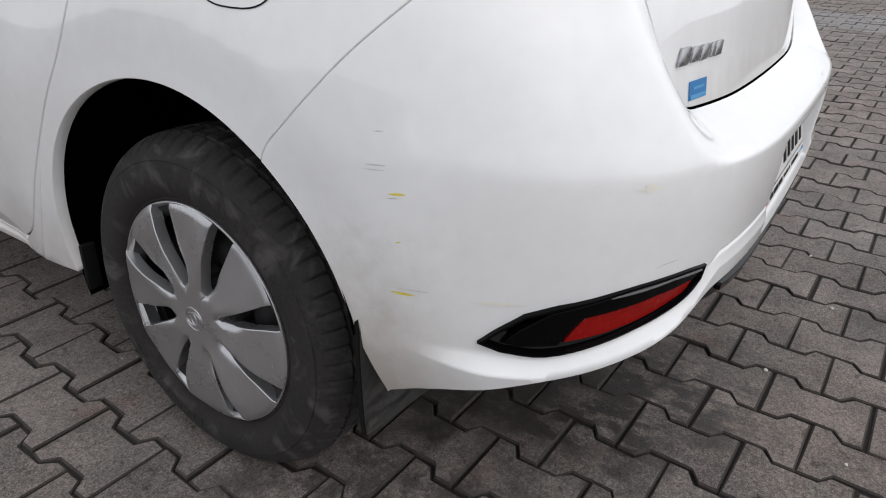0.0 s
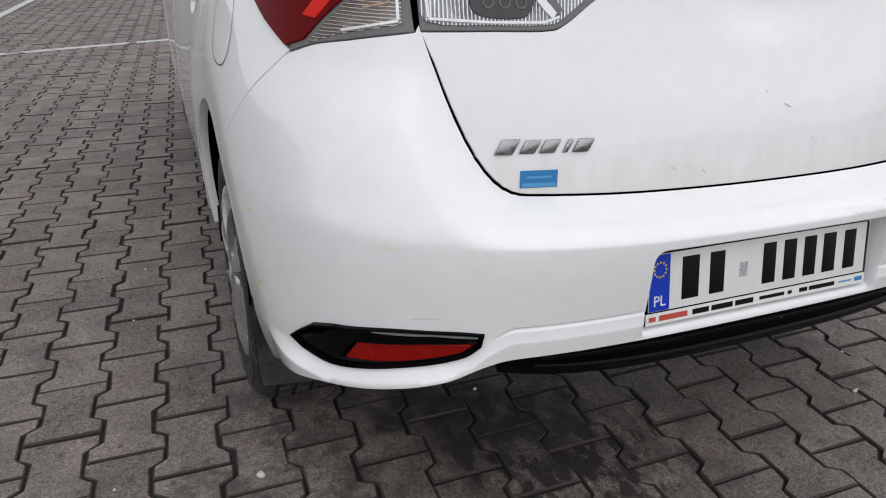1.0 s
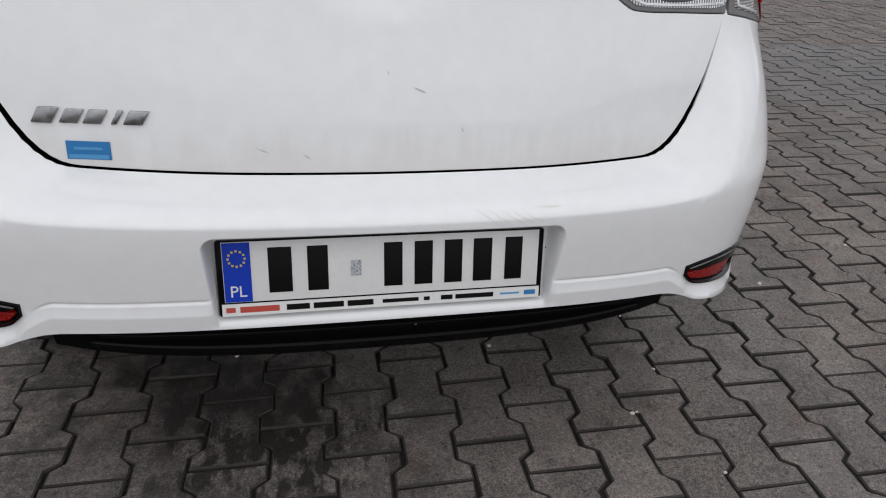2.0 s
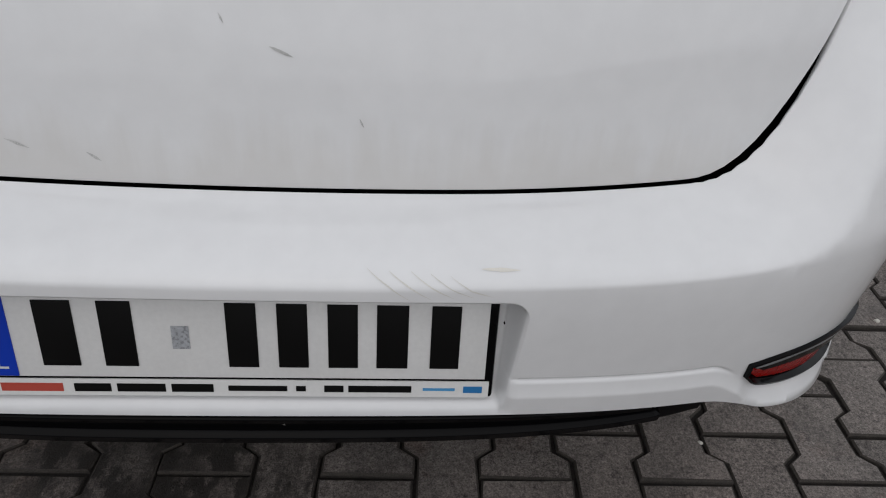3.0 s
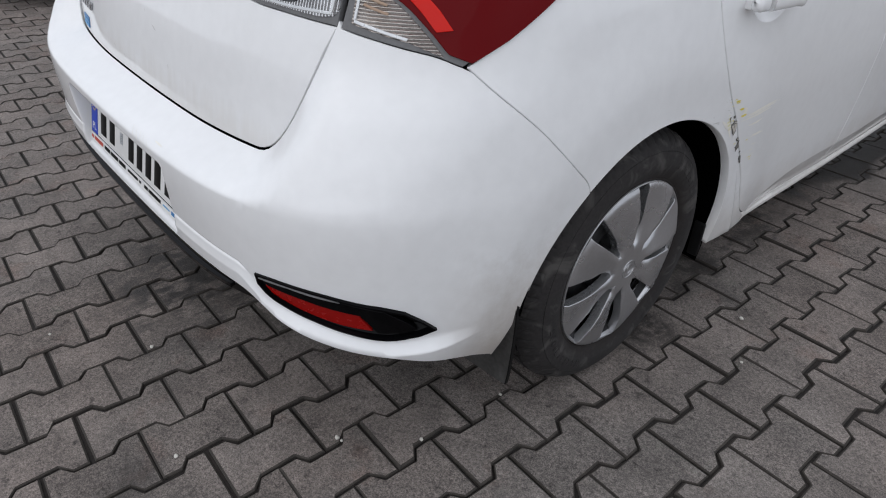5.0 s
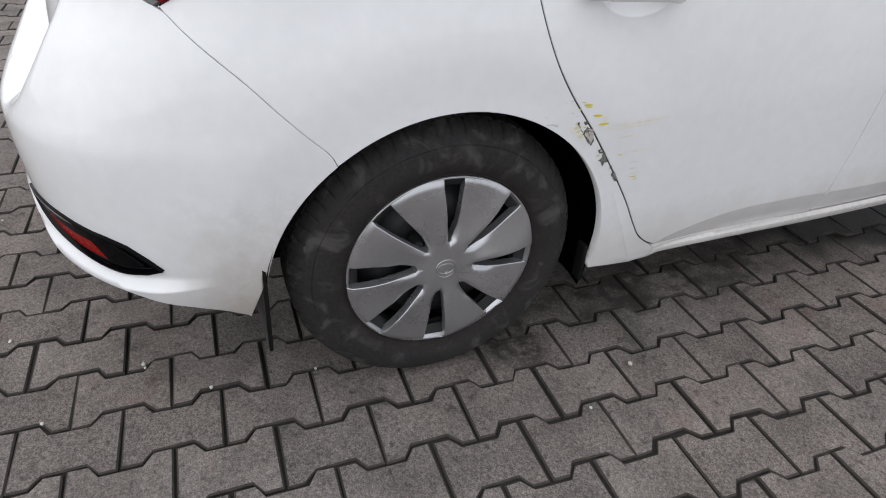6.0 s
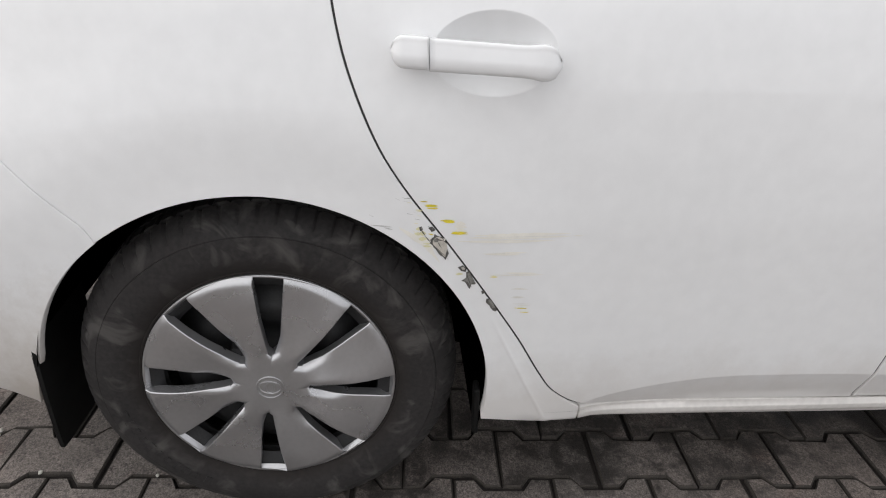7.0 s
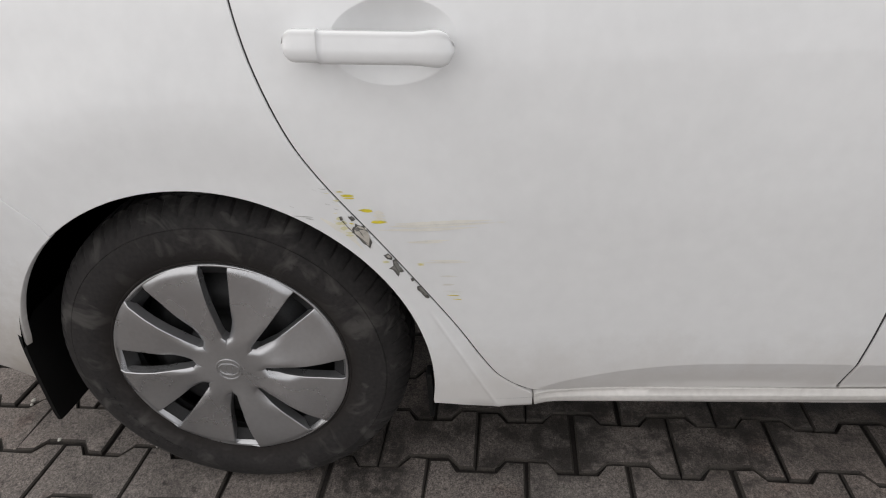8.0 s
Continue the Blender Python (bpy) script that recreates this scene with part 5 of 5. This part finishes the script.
for a, b, w in (((.2475, .648), (.2560, .636), .0016), ((.2540, .637), (.2640, .625), .0014), ((.2640, .6245), (.2860, .602), .0012), ((.2860, .602), (.2900, .596), .0010),
                ((.2590, .652), (.2700, .646), .0014), ((.2700, .632), (.2830, .628), .0018), ((.2730, .628), (.2790, .616), .0016), ((.3180, .572), (.3260, .548), .0014), ((.3500, .526), (.3640, .508), .0012)):
    mark("torn_edge", on_side([a, b]), w, BARE, wing_r, lift=.0014)
for y, z, w, t in ((.240, .642, .010, .010), (.246, .634, .012, .012), (.252, .622, .012, .006), (.302, .571, .010, .0035), (.241, .676, .010, .003)):
    smear(y, z, w, t, PALE_YELLOW, wing_r, 4)
for i in range(14):
    z = luck.uniform(.635, .70)
    y = beside(z, luck.uniform(.006, .028))
    mark("speck", on_side([(y, z), (y + luck.uniform(.003, .008), z - luck.uniform(0, .004))]), luck.uniform(.001, .0026), (PRIMER, SCRATCH, BEIGE, YELLOW)[i % 4], wing_r)
chip(on_side([(beside(.64, .05), .645), (beside(.63, .03), .615), (beside(.61, .025), .600), (beside(.62, .012), .630)]), BEIGE, wing_r, .4, lift=.0004)
for y, z, w, t in ((.178, .624, .030, .0022), (.196, .620, .012, .0030), (.175, .640, .006, .003)):
    mark("scratch", sidep((y, z), (y + w, z - .003)), t, SCRATCH, wing_r)
# left corner of the bumper
for y, z, w, t, m in ((-.437, .618, .022, .0035, YELLOW), (-.430, .612, .018, .0015, SCRATCH), (-.45, .482, .034, .0035, YELLOW), (-.47, .490, .05, .0015, SCRATCH), (-.41, .650, .026, .002, SCRATCH), (-.41, .644, .03, .0012, SCRATCH),
                      (-.405, .690, .014, .0016, SCRATCH), (-.432, .555, .008, .002, YELLOW), (-.40, .445, .02, .0014, SCRATCH), (-.425, .430, .03, .002, SCRATCH)):
    q = on_side([(y, z + .006), (y + w, z + .004)])
    q[:, 0] *= -1
    mark("scratch", q, t, m, bumper)
for x, z, w, h in ((-.684, .646, .036, .010), (-.790, .492, .030, .008)):
    chip(on_rear([(x - w / 2, z), (x, z - h / 2), (x + w / 2, z), (x, z + h / 2)]), BEIGE, bumper, .5, "faint grey scuff")
mark("scratch", on_rear([(-.655, .532), (-.638, .536), (-.615, .537)]), .0014, SCRATCH, bumper)
# fanned scratches over the plate
for i, (x, z) in enumerate(((.130, .655), (.150, .654), (.170, .654), (.188, .653), (.206, .652))):
    mark("scratch", on_rear([(x, z), (x + .020, z - .010), (x + .040, z - .024 + .002 * i)]), .0013, FAINT, bumper)
mark("scratch", on_rear([(.235, .656), (.270, .656)]), .002, BEIGE, bumper)
for x, z in ((.04, .45),):
    chip(on_rear([(x, z), (x + .003, z - .001), (x + .003, z + .002)]), PRIMER, bumper, .4)
for x, z, w in ((.042, .815, .020), (.12, .755, .004), (-.13, .715, .012), (-.20, .725, .02), (.0, .84, .004)):
    mark("scratch", on_rear([(x, z), (x + w, z - .008)]), .003, BEIGE if w > .02 else SCRATCH, tailgate)
mark("sill_seam", on_side([(.465, .2785), (.50, .2775), (.553, .2775)]), .0012, SCRATCH, wing_r)
# fuel flap seam on the left rear wing
a = np.linspace(0, 2 * math.pi, 49)
ring = np.stack([1.37 + .090 * np.sign(np.cos(a)) * np.abs(np.cos(a)) ** .7, .895 + .085 * np.sign(np.sin(a)) * np.abs(np.sin(a)) ** .7], 1)
fu, fz = -ring[:, 0], ring[:, 1]
p0, n0 = skin(fu, fz, .0008)
shr = (ring - ring.mean(0)) * .975 + ring.mean(0)
p1, n1 = skin(-shr[:, 0], shr[:, 1], .0008)
mesh_object("fuel_flap_gap", np.vstack([p0, p1]), [(i, i + 1, i + 50, i + 49) for i in range(48)], PRINT_BLACK, wing_l, label="dark seam round the fuel flap")


# ---- paving ----
# the lot falls a little to the left and to the front
GROUND = Matrix(((1, 0, 0, 0), (0, 1, 0, 0), (.0345, -.0165, 1, .0035), (0, 0, 0, 1)))
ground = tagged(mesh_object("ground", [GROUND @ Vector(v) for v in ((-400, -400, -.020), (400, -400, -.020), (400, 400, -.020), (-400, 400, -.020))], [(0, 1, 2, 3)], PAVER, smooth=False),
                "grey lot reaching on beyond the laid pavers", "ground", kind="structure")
bed = tagged(mesh_object("joint_sand", [GROUND @ Vector(v) for v in ((-9.6, -6.6, -.0085), (15.1, -6.6, -.0085), (15.1, 12.6, -.0085), (-9.6, 12.6, -.0085))], [(0, 1, 2, 3)], JOINT, smooth=False),
             "dark sand in the joints between the pavers", "ground", kind="structure")
pavement = tagged(new("pavement"), "grey interlocking bone-shaped concrete pavers, damp in places", "pavement", kind="structure")

LONG, PITCH, TILT = .2012, .1401, .0437
ALONG = np.array([math.sin(TILT), math.cos(TILT)])
ACROSS = np.array([math.cos(TILT), -math.sin(TILT)])
ORIGIN = np.array([.6722, -.6804])


def stone(inset, length=LONG):
    h, e = length / 2 - inset, .0
    wide, slim = .0835 - inset, .0560 - inset
    right = [(wide, -h), (wide, -.061), (slim, -.041), (slim, .041), (wide, .061), (wide, h)]
    return right + [(-a, b) for a, b in right[::-1]]


def stone_mesh(chamfer, seed=0):
    rows = ((.0024, -.018), (.0028, -.0030), (.0064, 0.0)) if chamfer else ((.0026, -.012), (.0045, 0.0))
    verts, faces = [], []
    worn = np.random.default_rng(seed).normal(0, .0015, (12, 2))
    for inset, z in rows:
        for k, (c, s) in enumerate(stone(inset)):
            q = ACROSS * (c + worn[k, 0]) + ALONG * (s + worn[k, 1])
            verts.append((q[0], q[1], z))
    n = 12
    for r in range(len(rows) - 1):
        faces += [(r * n + i, r * n + (i + 1) % n, (r + 1) * n + (i + 1) % n, (r + 1) * n + i) for i in range(n)]
    faces.append(tuple(range((len(rows) - 1) * n, len(rows) * n)))
    return verts, faces


paver_data, near_v, flat_v = [], [], []
for seed in range(6):
    verts, near_f = stone_mesh(True, seed)
    data = bpy.data.meshes.new("paver")
    data.from_pydata(verts, [], near_f)
    data.materials.append(PAVER)
    data.materials.append(EDGE)
    data.polygons.foreach_set("material_index", [int(len(f) == 4) for f in near_f])
    paver_data.append(data)
    near_v.append(np.array(verts))
    verts, flat_f = stone_mesh(False, seed)
    flat_v.append(np.array(verts))
rng = np.random.default_rng(5)
joined = {True: ([], []), False: ([], [])}
count = 0
spots = []
for i in range(-80, 112):
    for j in range(-48, 90):
        c = ORIGIN + ACROSS * PITCH * i + ALONG * LONG * (j + .5 * (i % 2))
        if -9.5 < c[0] < 15 and -6.5 < c[1] < 12.5:
            spots.append(c)
# the stones round the tail and beside both rear wheels lie nearest
key = [min(np.hypot(c[0], c[1] + .9), np.hypot(c[0] - 1.15, c[1] - .2), np.hypot(c[0] + 1.15, c[1] + .2)) + (.8 if abs(c[0]) < .6 and c[1] > -.35 else 0) for c in spots]
order = np.argsort(key)
for rank, k in enumerate(order):
    c = spots[k]
    dz, ax, ay = rng.normal(0, .0014), rng.normal(0, .40), rng.normal(0, .40)
    jx, jy, yaw = rng.normal(0, .0011), rng.normal(0, .0011), rng.normal(0, .3)
    if rank < 300:
        ob = new("paver", paver_data[rank % 6])
        ob.parent = pavement
        ob.matrix_basis = pose(c[0] + jx, c[1] + jy, dz + .0345 * c[0] - .0165 * c[1] + .0035, ax - .945, ay - 1.976, yaw)
    else:
        close = key[k] < 3.0
        v, f = joined[close]
        base = (near_v if close else flat_v)[rank % 6]
        s = len(v) * len(base)
        b = base + (c[0] + jx, c[1] + jy, dz)
        b[:, 2] += base[:, 1] * radians(ax) - base[:, 0] * radians(ay) + .0345 * b[:, 0] - .0165 * b[:, 1] + .0035
        v.append(b)
        f += [tuple(x + s for x in q) for q in (near_f if close else flat_f)]
for close in (True, False):
    v, f = joined[close]
    far = mesh_object("pavers", np.vstack(v), [tuple(int(x) for x in q) for q in f], PAVER, pavement, smooth=False)
    far.data.materials.append(EDGE)
    far.data.polygons.foreach_set("material_index", [int(len(q) == 4) for q in f])
    tagged(far, "", kind="stuff")


# ---- road paint, pebbles ----
def sheet_on_ground(name, points, z, material, label, category, ragged=.04, kind=""):
    c = resample(points, .06)
    mid = c.mean(0)
    r = np.array([noise.noise(Vector((a * 5, b * 5, 2.0))) for a, b in c])
    d = c - mid
    c = c + d / (np.linalg.norm(d, axis=1, keepdims=True) + 1e-9) * (ragged * r)[:, None]
    verts = [GROUND @ Vector((a, b, z)) for a, b in c]
    ob = mesh_object(name, verts, [tuple(range(len(verts)))], material, smooth=False)
    return tagged(ob, label, category, kind=kind)


def stripe(a, b, width, label):
    a, b = np.array(a), np.array(b)
    d = (b - a) / np.linalg.norm(b - a)
    n = np.array([-d[1], d[0]]) * width / 2
    return sheet_on_ground("road_line", [a - n, b - n, b + n, a + n], .0024, LINE, label, "road marking", .012, "structure")


stripe((-3.6, 5.13), (-.55, 6.12), .11, "worn white parking line across the pavers")
stripe((-2.85, 6.3), (-2.6, 11.0), .11, "worn white parking line along the bay")
stripe((5.2, 5.85), (10.5, 6.85), .12, "worn white parking line across the pavers")

rng = np.random.default_rng(11)
pebble_spots = [(-.86, -.374), (.616, -.637), (.603, -.64), (.729, -.502), (-.19, -1.02), (.42, -.93), (1.07, .28), (.98, .45), (-.98, -.52)]
pebble_spots += [(float(rng.uniform(-1.6, 1.9)), float(rng.uniform(-1.5, .9))) for _ in range(16)]
for i, (x, y) in enumerate(pebble_spots):
    bm = bmesh.new()
    bmesh.ops.create_icosphere(bm, subdivisions=2, radius=1.0)
    size = rng.uniform(.0030, .0055) if i else .0085
    for v in bm.verts:
        k = size * (1 + .35 * noise.noise(v.co * 1.3 + Vector((i * 7.0, 0, 0))))
        v.co = Vector((v.co.x * k * 1.2, v.co.y * k, v.co.z * k * .8))
    ob = part("pebble", bm, PEBBLE, None, smooth=True)
    ob.matrix_world = Matrix.Translation(GROUND @ Vector((x, y, size * .55)))
    tagged(ob, "small pale pebble lying on the pavers", "pebble", group="loose pebbles")

# ---- a dark car parked further along the row ----
DARK_PAINT = mat("black_car_paint", (0.012, 0.012, 0.013), 0.3, coat=0.8)
parked = empty("parked_car", "black car parked on the pavers some metres away", "car")


def parked_ring(name, heights, material, cap=False):
    rows = []
    for z in heights:
        r = cabin_ring(z)
        l = r[::-1].copy()
        l[:, 0] *= -1
        rows.append(np.vstack([l, r[1:-1]]))
    k = len(rows[0])
    faces = [(r * k + i, r * k + (i + 1) % k, (r + 1) * k + (i + 1) % k, (r + 1) * k + i) for r in range(len(rows) - 1) for i in range(k)]
    if cap:
        faces.append(tuple(range((len(rows) - 1) * k, len(rows) * k)))
    mesh_object(name, np.vstack(rows), faces, material, parked)


parked_ring("car_body", [.24, .30, .40, .5, .6, .7, .8, .87, .91, .95, 1.0, 1.03, 1.07], DARK_PAINT)
parked_ring("window_band", [1.07, 1.2, 1.35], GLASS)
parked_ring("roof", [1.35, 1.39, 1.42, 1.44, 1.46, 1.475], DARK_PAINT, cap=True)
parked.matrix_basis = pose(-5.05, .35, -.18, -.9, -2.0, 0)
for x, y, turn in ((.851, 0, 0), (-.851, 0, 180), (.851, FRONT_AXLE, 0), (-.851, FRONT_AXLE, 180)):
    copy_thing(wheel, pose(x, y, .3165, 0, 0, turn)).parent = parked
